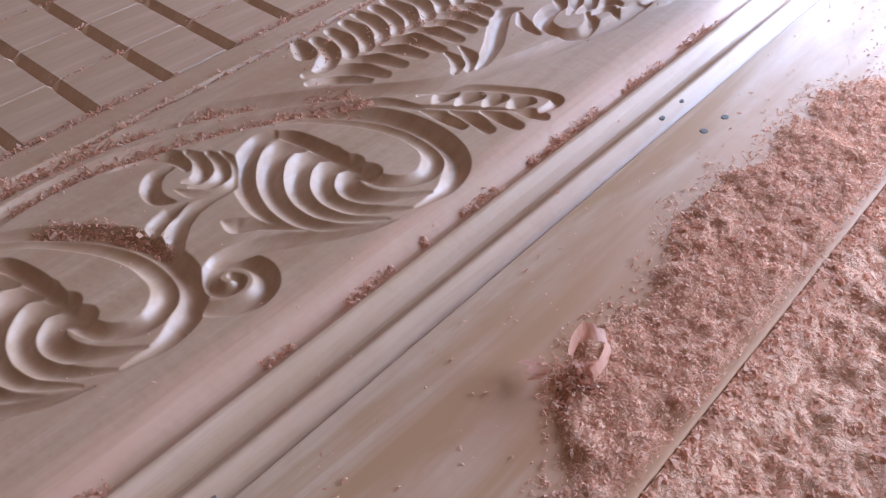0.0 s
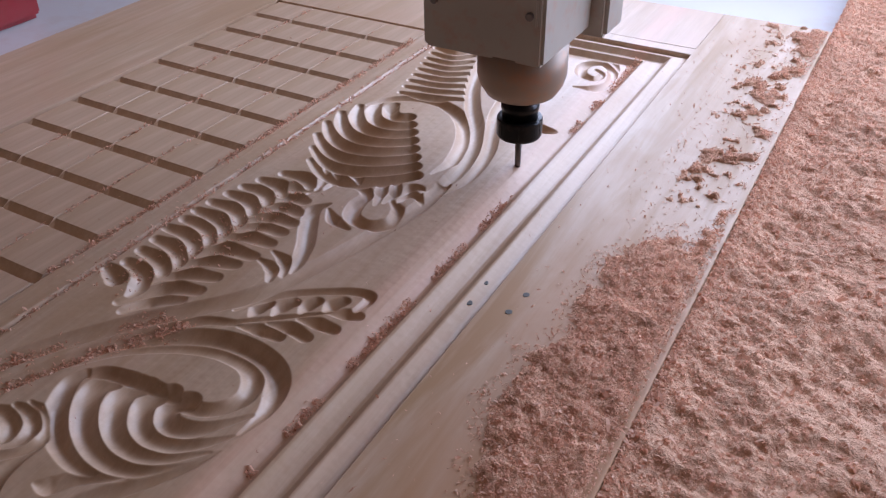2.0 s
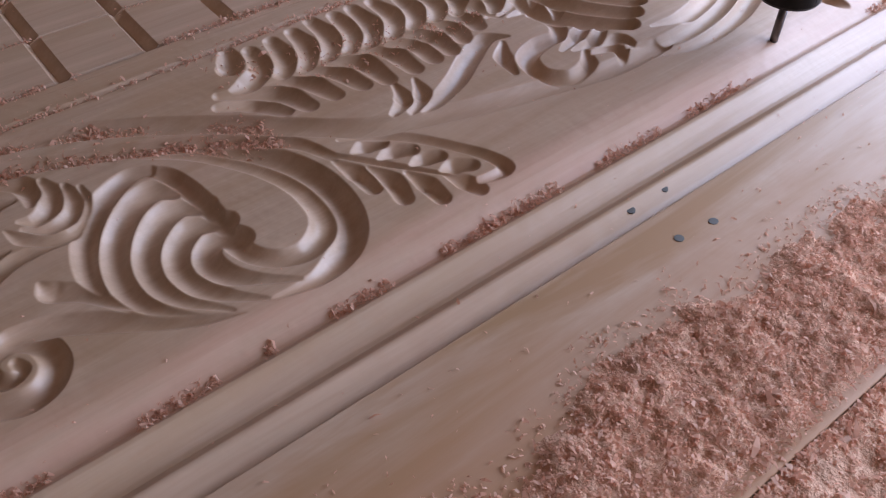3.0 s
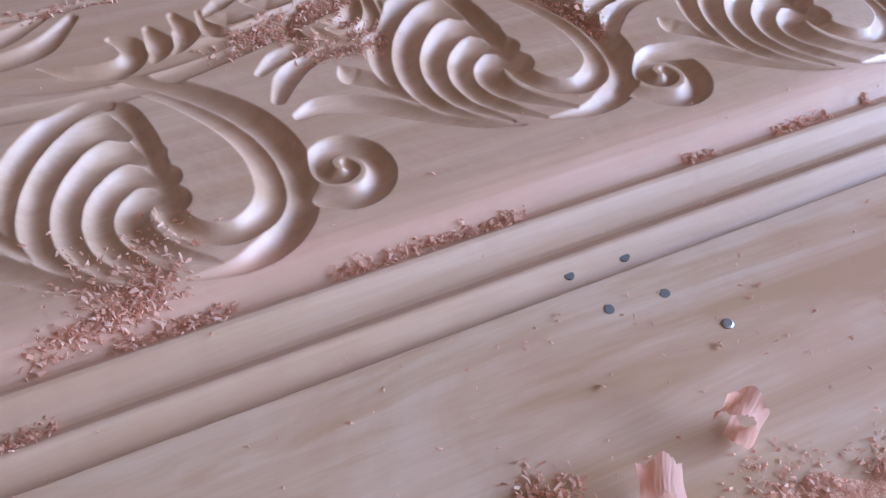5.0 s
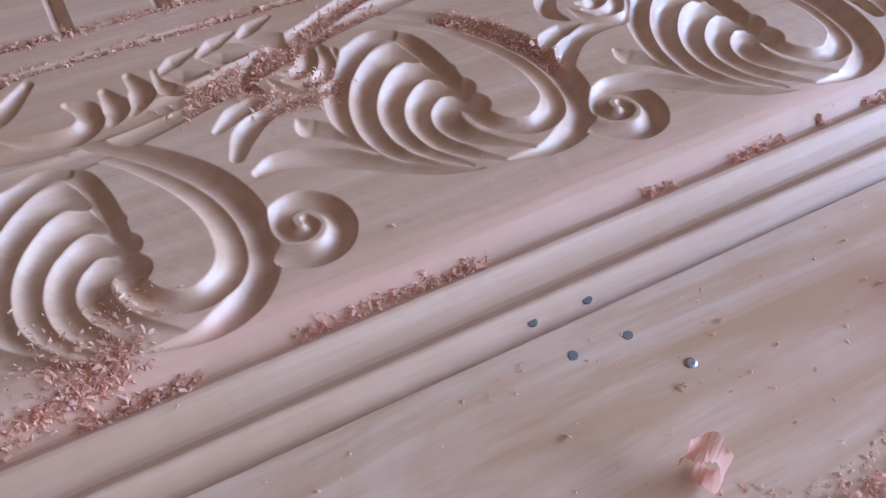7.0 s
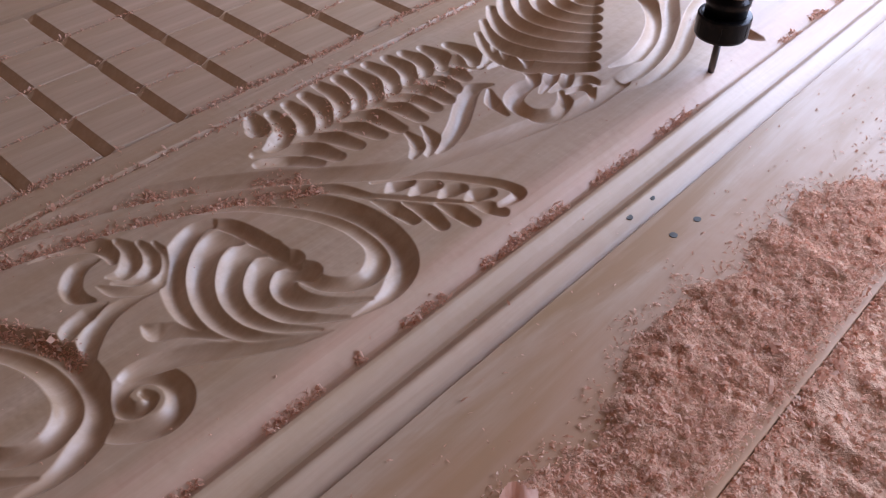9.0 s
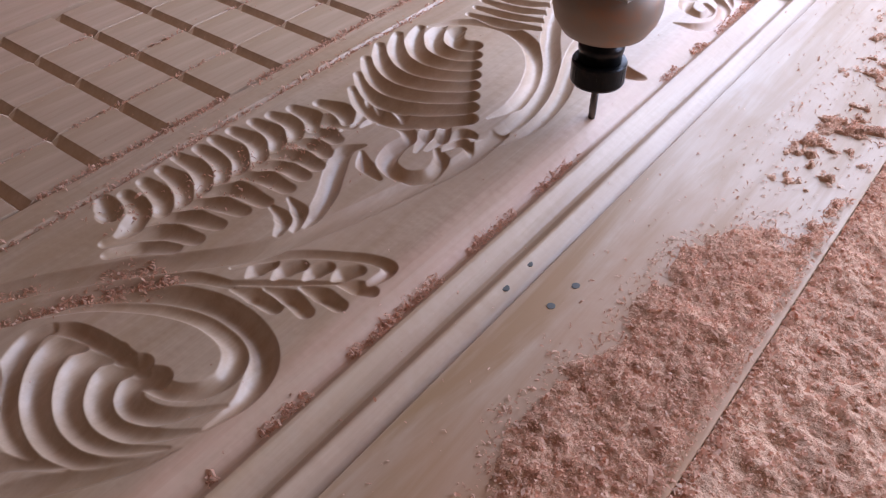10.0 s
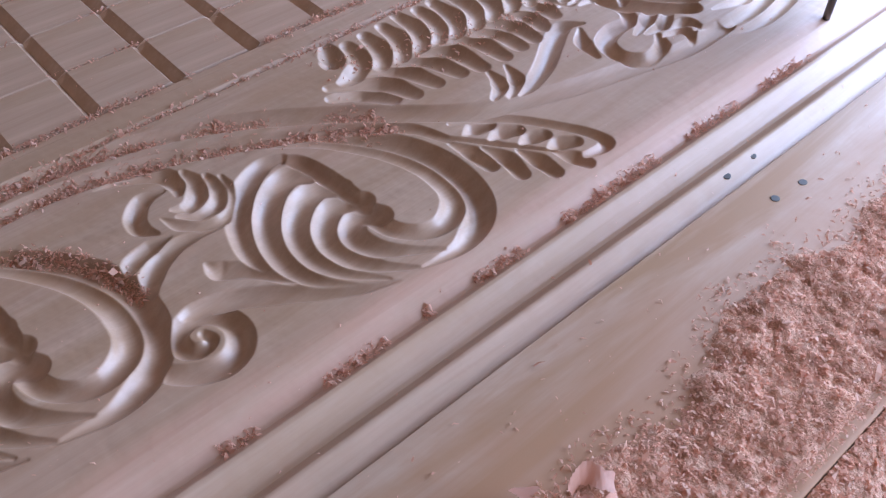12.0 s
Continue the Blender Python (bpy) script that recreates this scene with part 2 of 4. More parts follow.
def spline(pts, n=40):
    """A smooth curve through a few points."""
    p = np.array(pts, dtype=float)
    p = np.vstack([2 * p[0] - p[1], p, 2 * p[-1] - p[-2]])
    out = []
    for a, b, c, d in zip(p, p[1:], p[2:], p[3:]):
        t = np.linspace(0, 1, n, endpoint=False)[:, None]
        out.append(0.5 * (2 * b + (c - a) * t + (2 * a - 5 * b + 4 * c - d) * t ** 2 + (3 * b - a - 3 * c + d) * t ** 3))
    return np.vstack(out + [p[-2:-1]])


def cut(curve, width, depth, power=1.6):
    """Runs a round-nosed cutter along the curve; width and depth are numbers or (start, middle, end)."""
    n = len(curve)
    s = np.linspace(0, 1, n)

    def along(v):
        return np.full(n, v) if isinstance(v, (int, float)) else np.interp(s, np.linspace(0, 1, len(v)), v)
    w, d = along(width), 1.22 * along(depth)
    for (x, y), r, h in zip(curve, w, d):
        if r < 3e-4:
            continue
        i0, i1 = int((x - r - X_IN) / STEP), int((x + r - X_IN) / STEP) + 2
        j0, j1 = int((y - r - Y_NEAR) / STEP), int((y + r - Y_NEAR) / STEP) + 2
        i0, j0, i1, j1 = max(i0, 0), max(j0, 0), min(i1, len(gx)), min(j1, len(gy))
        if i0 >= i1 or j0 >= j1:
            continue
        q = ((gx[i0:i1] - x)[None] ** 2 + (gy[j0:j1] - y)[:, None] ** 2) / r ** 2
        np.minimum(field[j0:j1, i0:i1], -h * (1 - np.minimum(q, 1) ** (power / 2)), out=field[j0:j1, i0:i1])


def lerp(a, b, t):
    return (a[0] + (b[0] - a[0]) * t, a[1] + (b[1] - a[1]) * t)


def shell(ox, oy):
    """Ribbed scallop: five flutes whose heads meet the groove round a plain lobe, and an outer rim."""
    def at(*pts):
        return spline([(x + ox, y + oy) for x, y in pts])
    cut(at((-0.2418, -0.1124), (-0.2436, -0.1259), (-0.2344, -0.1432), (-0.2202, -0.1572), (-0.2056, -0.1658), (-0.1869, -0.1718), (-0.1649, -0.1729), (-0.1460, -0.1652)), (0.004, 0.007, 0.0085, 0.0085, 0.008, 0.007, 0.005, 0.001), (0.004, 0.0055, 0.006, 0.006, 0.0052, 0.004, 0.0022, 0.0005), 1.9)
    cut(at((-0.2182, -0.1093), (-0.2242, -0.1199), (-0.2191, -0.1336), (-0.2090, -0.1446), (-0.1960, -0.1535), (-0.1790, -0.1596), (-0.1577, -0.1609), (-0.1399, -0.1546), (-0.1236, -0.1398)), (0.0088, 0.0098, 0.01, 0.0098, 0.0095, 0.009, 0.0075, 0.0045, 0.0015), (0.0048, 0.006, 0.0064, 0.0062, 0.0058, 0.005, 0.0038, 0.002, 0.0006), 1.9)
    cut(at((-0.1958, -0.1020), (-0.2030, -0.1116), (-0.2012, -0.1232), (-0.1932, -0.1340), (-0.1841, -0.1414), (-0.1719, -0.1463), (-0.1546, -0.1471), (-0.1370, -0.1413), (-0.1173, -0.1253)), (0.0088, 0.0098, 0.01, 0.0098, 0.0095, 0.009, 0.0075, 0.0045, 0.0015), (0.0048, 0.006, 0.0064, 0.0062, 0.0058, 0.005, 0.0038, 0.002, 0.0006), 1.9)
    cut(at((-0.1771, -0.0990), (-0.1834, -0.1061), (-0.1848, -0.1151), (-0.1785, -0.1246), (-0.1711, -0.1303), (-0.1591, -0.1338), (-0.1424, -0.1314), (-0.1265, -0.1219), (-0.1113, -0.1059)), (0.0088, 0.0098, 0.01, 0.0098, 0.0095, 0.009, 0.0075, 0.0045, 0.0015), (0.0048, 0.006, 0.0064, 0.0062, 0.0058, 0.005, 0.0038, 0.002, 0.0006), 1.9)
    cut(at((-0.1609, -0.0997), (-0.1686, -0.1055), (-0.1679, -0.1126), (-0.1624, -0.1184), (-0.1533, -0.1204), (-0.1399, -0.1161), (-0.1275, -0.1048), (-0.1137, -0.0871)), (0.0098, 0.01, 0.0098, 0.0095, 0.009, 0.0075, 0.0045, 0.0015), (0.006, 0.0064, 0.0062, 0.0058, 0.005, 0.0038, 0.002, 0.0006), 1.9)
    cut(at((-0.2459, -0.1203), (-0.2331, -0.1075), (-0.2140, -0.1029), (-0.1939, -0.1013), (-0.1752, -0.1013), (-0.1555, -0.1022), (-0.1423, -0.0977), (-0.1328, -0.0877), (-0.1301, -0.0749), (-0.1358, -0.0619), (-0.1452, -0.0539), (-0.1574, -0.0509), (-0.1755, -0.0515), (-0.1956, -0.0578), (-0.2157, -0.0695), (-0.2386, -0.0885), (-0.2574, -0.1149)), (0.003, 0.006, 0.007, 0.007, 0.007, 0.0068, 0.0066, 0.0068, 0.0075, 0.0085, 0.009, 0.009, 0.0085, 0.0075, 0.006, 0.004, 0.001), (0.002, 0.0045, 0.0052, 0.0052, 0.0052, 0.005, 0.005, 0.005, 0.005, 0.0055, 0.006, 0.006, 0.0055, 0.005, 0.004, 0.002, 0.0005), 2.4)
    cut(at((-0.2772, -0.1321), (-0.2637, -0.1065), (-0.2461, -0.0832), (-0.2247, -0.0626), (-0.2024, -0.0477), (-0.1782, -0.0398), (-0.1544, -0.0396), (-0.1341, -0.0452), (-0.1205, -0.0555), (-0.1131, -0.0682), (-0.1096, -0.0844), (-0.1121, -0.1094)), (0.001, 0.004, 0.006, 0.0075, 0.009, 0.0095, 0.01, 0.01, 0.0095, 0.008, 0.005, 0.001), (0.0005, 0.003, 0.0045, 0.0055, 0.006, 0.0064, 0.0064, 0.0064, 0.006, 0.005, 0.003, 0.0005), 2.1)
    cut(at((-0.1930, -0.1945), (-0.1836, -0.1914), (-0.1740, -0.1799), (-0.1570, -0.1689), (-0.1443, -0.1608)), (0.002, 0.0075, 0.0065, 0.004, 0.001), (0.001, 0.005, 0.0045, 0.0025, 0.0005), 1.9)
    cut(at((-0.1638, -0.2282), (-0.1669, -0.2175), (-0.1628, -0.2011), (-0.1521, -0.1830), (-0.1356, -0.1613), (-0.1217, -0.1413), (-0.1125, -0.1211)), (0.004, 0.0065, 0.0075, 0.0075, 0.006, 0.004, 0.001), (0.003, 0.0045, 0.005, 0.005, 0.004, 0.0025, 0.0005), 2.2)


def scroll(ox, oy):
    """A small volute wound in from its tail."""
    def at(*pts):
        return spline([(x + ox, y + oy) for x, y in pts])
    cut(at((-0.1500, -0.2504), (-0.1408, -0.2466), (-0.1324, -0.2372), (-0.1270, -0.2243), (-0.1304, -0.2123), (-0.1413, -0.2056), (-0.1547, -0.2077), (-0.1636, -0.2177), (-0.1622, -0.2291), (-0.1555, -0.2338), (-0.1466, -0.2323), (-0.1427, -0.2258), (-0.1454, -0.2196), (-0.1513, -0.2208)), (0.002, 0.006, 0.0075, 0.008, 0.008, 0.0075, 0.007, 0.007, 0.007, 0.0065, 0.006, 0.005, 0.004, 0.003), (0.001, 0.004, 0.005, 0.0055, 0.0055, 0.005, 0.005, 0.005, 0.005, 0.005, 0.0045, 0.004, 0.003, 0.002), 1.9)


def tuft(ox, oy):
    """Curled fingers with a hook, and the stems that join them to the next shell."""
    def at(*pts):
        return spline([(x + ox, y + oy) for x, y in pts])
    cut(at((-0.2909, -0.2147), (-0.2867, -0.1945), (-0.2773, -0.1783), (-0.2654, -0.1743), (-0.2549, -0.1778)), (0.001, 0.005, 0.0075, 0.007, 0.003), (0.0005, 0.0035, 0.005, 0.005, 0.002), 1.9)
    cut(at((-0.2708, -0.1662), (-0.2574, -0.1652), (-0.2465, -0.1699), (-0.2413, -0.1789), (-0.2448, -0.1872)), (0.003, 0.007, 0.0075, 0.006, 0.002), (0.002, 0.005, 0.0055, 0.004, 0.001), 1.9)
    cut(at((-0.2587, -0.1573), (-0.2439, -0.1577), (-0.2336, -0.1650), (-0.2313, -0.1763), (-0.2374, -0.1875)), (0.003, 0.0072, 0.0075, 0.006, 0.002), (0.002, 0.005, 0.0055, 0.004, 0.001), 1.9)
    cut(at((-0.2524, -0.1503), (-0.2336, -0.1537), (-0.2209, -0.1653), (-0.2213, -0.1779), (-0.2306, -0.1905), (-0.2423, -0.1959)), (0.002, 0.006, 0.0065, 0.006, 0.005, 0.001), (0.001, 0.004, 0.0045, 0.004, 0.003, 0.0005), 1.9)
    cut(at((-0.2636, -0.1838), (-0.2640, -0.1971), (-0.2544, -0.2067), (-0.2430, -0.2094), (-0.2331, -0.2038)), (0.002, 0.0065, 0.007, 0.006, 0.002), (0.001, 0.0045, 0.005, 0.004, 0.001), 1.9)
    cut(at((-0.2256, -0.1988), (-0.2254, -0.2121), (-0.2218, -0.2244), (-0.2128, -0.2364)), (0.001, 0.006, 0.0065, 0.003), (0.0005, 0.004, 0.0045, 0.002), 2.0)
    cut(at((-0.2132, -0.1688), (-0.2171, -0.1926), (-0.2142, -0.2093), (-0.2040, -0.2233), (-0.1876, -0.2339)), (0.001, 0.005, 0.007, 0.0075, 0.004), (0.0005, 0.003, 0.0045, 0.005, 0.003), 2.2)


# the running scroll: shells, volutes and tufts along the moulding
shell(0.0, 0.0)
shell(-0.028, -0.197)
shell(0.003, -0.402)
scroll(0.0, 0.0)
scroll(0.001, -0.195)
scroll(0.037, -0.404)
tuft(0.0, 0.0)
tuft(-0.020, -0.198)
# long strands beside the rail, swinging out to the great loop
STRAND_A = [(-0.262, -0.70), (-0.276, -0.59), (-0.262, -0.53), (-0.266, -0.46), (-0.288, -0.38), (-0.318, -0.31), (-0.327, -0.255), (-0.320, -0.188), (-0.296, -0.122),
            (-0.252, -0.056), (-0.200, 0.006), (-0.176, 0.066), (-0.161, 0.124), (-0.150, 0.176), (-0.150, 0.224)]
cut(spline(STRAND_A, 150),
    (0.005, 0.008, 0.008, 0.009, 0.0095, 0.0095, 0.0085), (0.0008, 0.0016, 0.004, 0.005, 0.005, 0.005, 0.005), 3.0)
STRAND_B = [(-0.246, -0.70), (-0.248, -0.58), (-0.244, -0.51), (-0.262, -0.43), (-0.292, -0.345), (-0.306, -0.265), (-0.300, -0.205), (-0.278, -0.142), (-0.246, -0.078), (-0.214, -0.036), (-0.186, -0.022)]
cut(spline(STRAND_B, 150),
    (0.005, 0.008, 0.008, 0.008, 0.0075, 0.004), (0.0008, 0.0016, 0.004, 0.0045, 0.004, 0.002), 3.0)
# lobed leaf beside the moulding
cut(spline([(-0.1971, -0.0108), (-0.1872, 0.0077), (-0.1717, 0.0254), (-0.1522, 0.0391), (-0.1312, 0.0509), (-0.1164, 0.0526), (-0.1155, 0.0384), (-0.1223, 0.0202)]), (0.002, 0.004, 0.0045, 0.0045, 0.005, 0.0055, 0.004, 0.001), (0.001, 0.0025, 0.003, 0.003, 0.0035, 0.004, 0.0025, 0.0005), 1.9)
cut(spline([(-0.1822, -0.0105), (-0.1825, -0.0012), (-0.1797, 0.0069)]), (0.002, 0.007, 0.006), (0.001, 0.005, 0.003), 1.9)
cut(spline([(-0.1681, -0.0014), (-0.1678, 0.0092), (-0.1634, 0.0179)]), (0.002, 0.007, 0.006), (0.001, 0.005, 0.003), 1.9)
cut(spline([(-0.1519, 0.0105), (-0.1516, 0.0202), (-0.1489, 0.0274)]), (0.002, 0.007, 0.006), (0.001, 0.005, 0.003), 1.9)
cut(spline([(-0.1369, 0.0212), (-0.1353, 0.0297), (-0.1309, 0.0375)]), (0.002, 0.007, 0.006), (0.001, 0.005, 0.003), 1.9)
cut(spline([(-0.1817, -0.0241), (-0.1659, -0.0194), (-0.1489, -0.0194)]), (0.002, 0.007, 0.006), (0.001, 0.005, 0.003), 1.9)
cut(spline([(-0.1652, -0.0112), (-0.1482, -0.0069), (-0.1310, -0.0103)]), (0.002, 0.007, 0.006), (0.001, 0.005, 0.003), 1.9)
cut(spline([(-0.1481, 0.0037), (-0.1331, 0.0070), (-0.1185, 0.0065)]), (0.002, 0.007, 0.006), (0.001, 0.005, 0.003), 1.9)
cut(spline([(-0.1326, 0.0204), (-0.1205, 0.0256), (-0.1111, 0.0285)]), (0.002, 0.007, 0.006), (0.001, 0.005, 0.003), 1.9)
cut(spline([(-0.1936, -0.0259), (-0.1618, -0.0013), (-0.1226, 0.0291)]), (0.002, 0.003, 0.001), (0.002, 0.003, 0.001), 1.9)
for side in (-1, 1):
    for i in range(3):
        cut(spline([(-0.296 - 0.006 * i, -0.450 + 0.026 * i), (-0.296 - 0.006 * i + 0.008 * side, -0.438 + 0.026 * i), (-0.298 - 0.006 * i + 0.012 * side, -0.424 + 0.026 * i)]), (0.002, 0.006, 0.002), (0.001, 0.004, 0.001))

# feather: two rows of barbs, its stalk and the rosette
cut(spline([(-0.3249, -0.0186), (-0.3092, -0.0241), (-0.3028, -0.0325)]), (0.006, 0.0096, 0.0094, 0.0035), (0.003, 0.0056, 0.0054, 0.0012), 1.9)
cut(spline([(-0.3166, -0.0054), (-0.2952, -0.0089), (-0.2843, -0.0227), (-0.2799, -0.0412)]), (0.006, 0.0096, 0.0094, 0.0035), (0.003, 0.0056, 0.0054, 0.0012), 1.9)
cut(spline([(-0.3184, 0.0122), (-0.2956, 0.0101), (-0.2835, 0.0013), (-0.2798, -0.0123)]), (0.006, 0.0096, 0.0094, 0.0035), (0.003, 0.0056, 0.0054, 0.0012), 1.9)
cut(spline([(-0.3196, 0.0299), (-0.2969, 0.0290), (-0.2815, 0.0176), (-0.2782, 0.0012)]), (0.006, 0.0096, 0.0094, 0.0035), (0.003, 0.0056, 0.0054, 0.0012), 1.9)
cut(spline([(-0.3239, 0.0478), (-0.2986, 0.0483), (-0.2826, 0.0365), (-0.2787, 0.0180)]), (0.006, 0.0096, 0.0094, 0.0035), (0.003, 0.0056, 0.0054, 0.0012), 1.9)
cut(spline([(-0.3202, 0.0654), (-0.2958, 0.0647), (-0.2811, 0.0532), (-0.2786, 0.0359)]), (0.006, 0.0096, 0.0094, 0.0035), (0.003, 0.0056, 0.0054, 0.0012), 1.9)
cut(spline([(-0.3207, 0.0810), (-0.2937, 0.0798), (-0.2791, 0.0687), (-0.2763, 0.0512)]), (0.006, 0.0096, 0.0094, 0.0035), (0.003, 0.0056, 0.0054, 0.0012), 1.9)
cut(spline([(-0.3187, 0.0979), (-0.2932, 0.0994), (-0.2780, 0.0880), (-0.2741, 0.0731)]), (0.006, 0.0096, 0.0094, 0.0035), (0.003, 0.0056, 0.0054, 0.0012), 1.9)
cut(spline([(-0.3149, 0.1169), (-0.2909, 0.1165), (-0.2787, 0.1064), (-0.2752, 0.0928)]), (0.006, 0.0096, 0.0094, 0.0035), (0.003, 0.0056, 0.0054, 0.0012), 1.9)
cut(spline([(-0.3108, 0.1328), (-0.2898, 0.1354), (-0.2774, 0.1261), (-0.2749, 0.1143)]), (0.006, 0.0096, 0.0094, 0.0035), (0.003, 0.0056, 0.0054, 0.0012), 1.9)
cut(spline([(-0.3048, 0.1506), (-0.2854, 0.1514), (-0.2742, 0.1431), (-0.2711, 0.1316)]), (0.006, 0.0096, 0.0094, 0.0035), (0.003, 0.0056, 0.0054, 0.0012), 1.9)
cut(spline([(-0.2930, 0.1699), (-0.2737, 0.1742), (-0.2608, 0.1670), (-0.2618, 0.1540)]), (0.006, 0.0096, 0.0094, 0.0035), (0.003, 0.0056, 0.0054, 0.0012), 1.9)
cut(spline([(-0.2711, -0.0524), (-0.2634, -0.0337), (-0.2438, -0.0217)]), (0.005, 0.0106, 0.0072), (0.0022, 0.0058, 0.0024), 1.9)
cut(spline([(-0.2820, -0.0466), (-0.2658, -0.0164), (-0.2386, -0.0068)]), (0.005, 0.0106, 0.0072), (0.0022, 0.0058, 0.0024), 1.9)
cut(spline([(-0.2835, -0.0229), (-0.2720, 0.0020), (-0.2387, 0.0127)]), (0.005, 0.0106, 0.0072), (0.0022, 0.0058, 0.0024), 1.9)
cut(spline([(-0.2831, -0.0049), (-0.2687, 0.0239), (-0.2365, 0.0331)]), (0.005, 0.0106, 0.0072), (0.0022, 0.0058, 0.0024), 1.9)
cut(spline([(-0.2811, 0.0179), (-0.2648, 0.0460), (-0.2316, 0.0497)]), (0.005, 0.0106, 0.0072), (0.0022, 0.0058, 0.0024), 1.9)
cut(spline([(-0.2797, 0.0421), (-0.2664, 0.0682), (-0.2307, 0.0710)]), (0.005, 0.0106, 0.0072), (0.0022, 0.0058, 0.0024), 1.9)
cut(spline([(-0.2759, 0.0651), (-0.2594, 0.0892), (-0.2323, 0.0888)]), (0.005, 0.0106, 0.0072), (0.0022, 0.0058, 0.0024), 1.9)
cut(spline([(-0.2759, 0.0866), (-0.2596, 0.1053), (-0.2325, 0.1043)]), (0.005, 0.0106, 0.0072), (0.0022, 0.0058, 0.0024), 1.9)
cut(spline([(-0.2759, 0.1055), (-0.2600, 0.1241), (-0.2388, 0.1203)]), (0.005, 0.0106, 0.0072), (0.0022, 0.0058, 0.0024), 1.9)
cut(spline([(-0.2769, 0.1230), (-0.2648, 0.1406), (-0.2459, 0.1387)]), (0.005, 0.0106, 0.0072), (0.0022, 0.0058, 0.0024), 1.9)
cut(spline([(-0.2786, 0.1416), (-0.2686, 0.1565), (-0.2508, 0.1601)]), (0.005, 0.0106, 0.0072), (0.0022, 0.0058, 0.0024), 1.9)
cut(spline([(-0.2224, 0.1469), (-0.2293, 0.1320), (-0.2189, 0.1099), (-0.2033, 0.0852), (-0.1932, 0.0608), (-0.1873, 0.0381)]), (0.002, 0.007, 0.0085, 0.008, 0.0065, 0.001), (0.001, 0.005, 0.006, 0.0055, 0.004, 0.0005), 1.9)
cut(spline([(-0.2208, 0.0640), (-0.2041, 0.0578), (-0.1910, 0.0384)]), (0.002, 0.007, 0.003), (0.001, 0.005, 0.0015), 1.9)
cut(spline([(-0.2258, 0.0500), (-0.2073, 0.0457), (-0.1980, 0.0306)]), (0.002, 0.007, 0.003), (0.001, 0.005, 0.0015), 1.9)
cut(spline([(-0.1858, 0.1647), (-0.1939, 0.1868), (-0.2027, 0.2072)]), (0.002, 0.007, 0.003), (0.002, 0.006, 0.002), 1.9)
cut(spline([(-0.1807, 0.1714), (-0.1824, 0.1923), (-0.1914, 0.2112)]), (0.002, 0.007, 0.003), (0.002, 0.006, 0.002), 1.9)
cut(spline([(-0.1755, 0.1870), (-0.1721, 0.2071), (-0.1602, 0.2095)]), (0.002, 0.007, 0.003), (0.001, 0.005, 0.0015), 1.9)
cut(spline([(-0.2335, 0.1777), (-0.2155, 0.1840), (-0.2020, 0.1762), (-0.2012, 0.1578), (-0.1936, 0.1395), (-0.1742, 0.1347), (-0.1594, 0.1477), (-0.1620, 0.1662), (-0.1745, 0.1768)]), (0.003, 0.006, 0.007, 0.008, 0.008, 0.008, 0.008, 0.007, 0.003), (0.002, 0.004, 0.005, 0.006, 0.006, 0.006, 0.006, 0.005, 0.002), 1.9)
cut(spline([(-0.1712, 0.1776), (-0.1669, 0.1946), (-0.1544, 0.1944), (-0.1493, 0.1774), (-0.1536, 0.1610)]), (0.002, 0.006, 0.0065, 0.006, 0.002), (0.001, 0.0045, 0.005, 0.0045, 0.001), 1.9)
cut(spline([(-0.2187, 0.1391), (-0.2041, 0.1271), (-0.1854, 0.1208)]), (0.002, 0.007, 0.003), (0.001, 0.005, 0.0015), 1.9)
cut(spline([(-0.2506, 0.1508), (-0.2531, 0.1749), (-0.2658, 0.1991), (-0.2977, 0.2391)]), (0.002, 0.007, 0.006, 0.001), (0.001, 0.005, 0.004, 0.0005), 1.9)
cut(spline([(-0.2412, 0.1649), (-0.2442, 0.1865), (-0.2621, 0.2023)]), (0.002, 0.007, 0.003), (0.001, 0.005, 0.0015), 1.9)
cut(spline([(-0.2264, 0.1780), (-0.2246, 0.1952), (-0.2386, 0.2001)]), (0.002, 0.007, 0.003), (0.001, 0.005, 0.0015), 1.9)

# great fan
for i in range(8):
    t = i / 7
    rad = 0.018 + 0.124 * (1 - t)
    a = np.radians(np.linspace(-56, -56 - 44 - 95 * t ** 1.3, 70))
    q = np.stack([-0.262 + rad * np.cos(a), 0.344 + rad * (1.0 + 0.13 * np.sin(np.linspace(0, math.pi, 70))) * np.sin(a)], -1)
    cut(q, (0.0095, 0.0100, 0.0100, 0.0095, 0.005), (0.0065, 0.0065, 0.0065, 0.006, 0.003))
# second fan, higher up
for i in range(11):
    t = i / 10
    r = lerp((-0.222, 0.394), (-0.290, 0.560), t)
    l = lerp((-0.292, 0.378), (-0.330, 0.545), t)
    cut(spline([l, lerp(lerp(l, r, 0.5), (-0.2, 0.36), 0.07), r]), (0.004, 0.007, 0.007, 0.005), (0.003, 0.005, 0.005, 0.003))
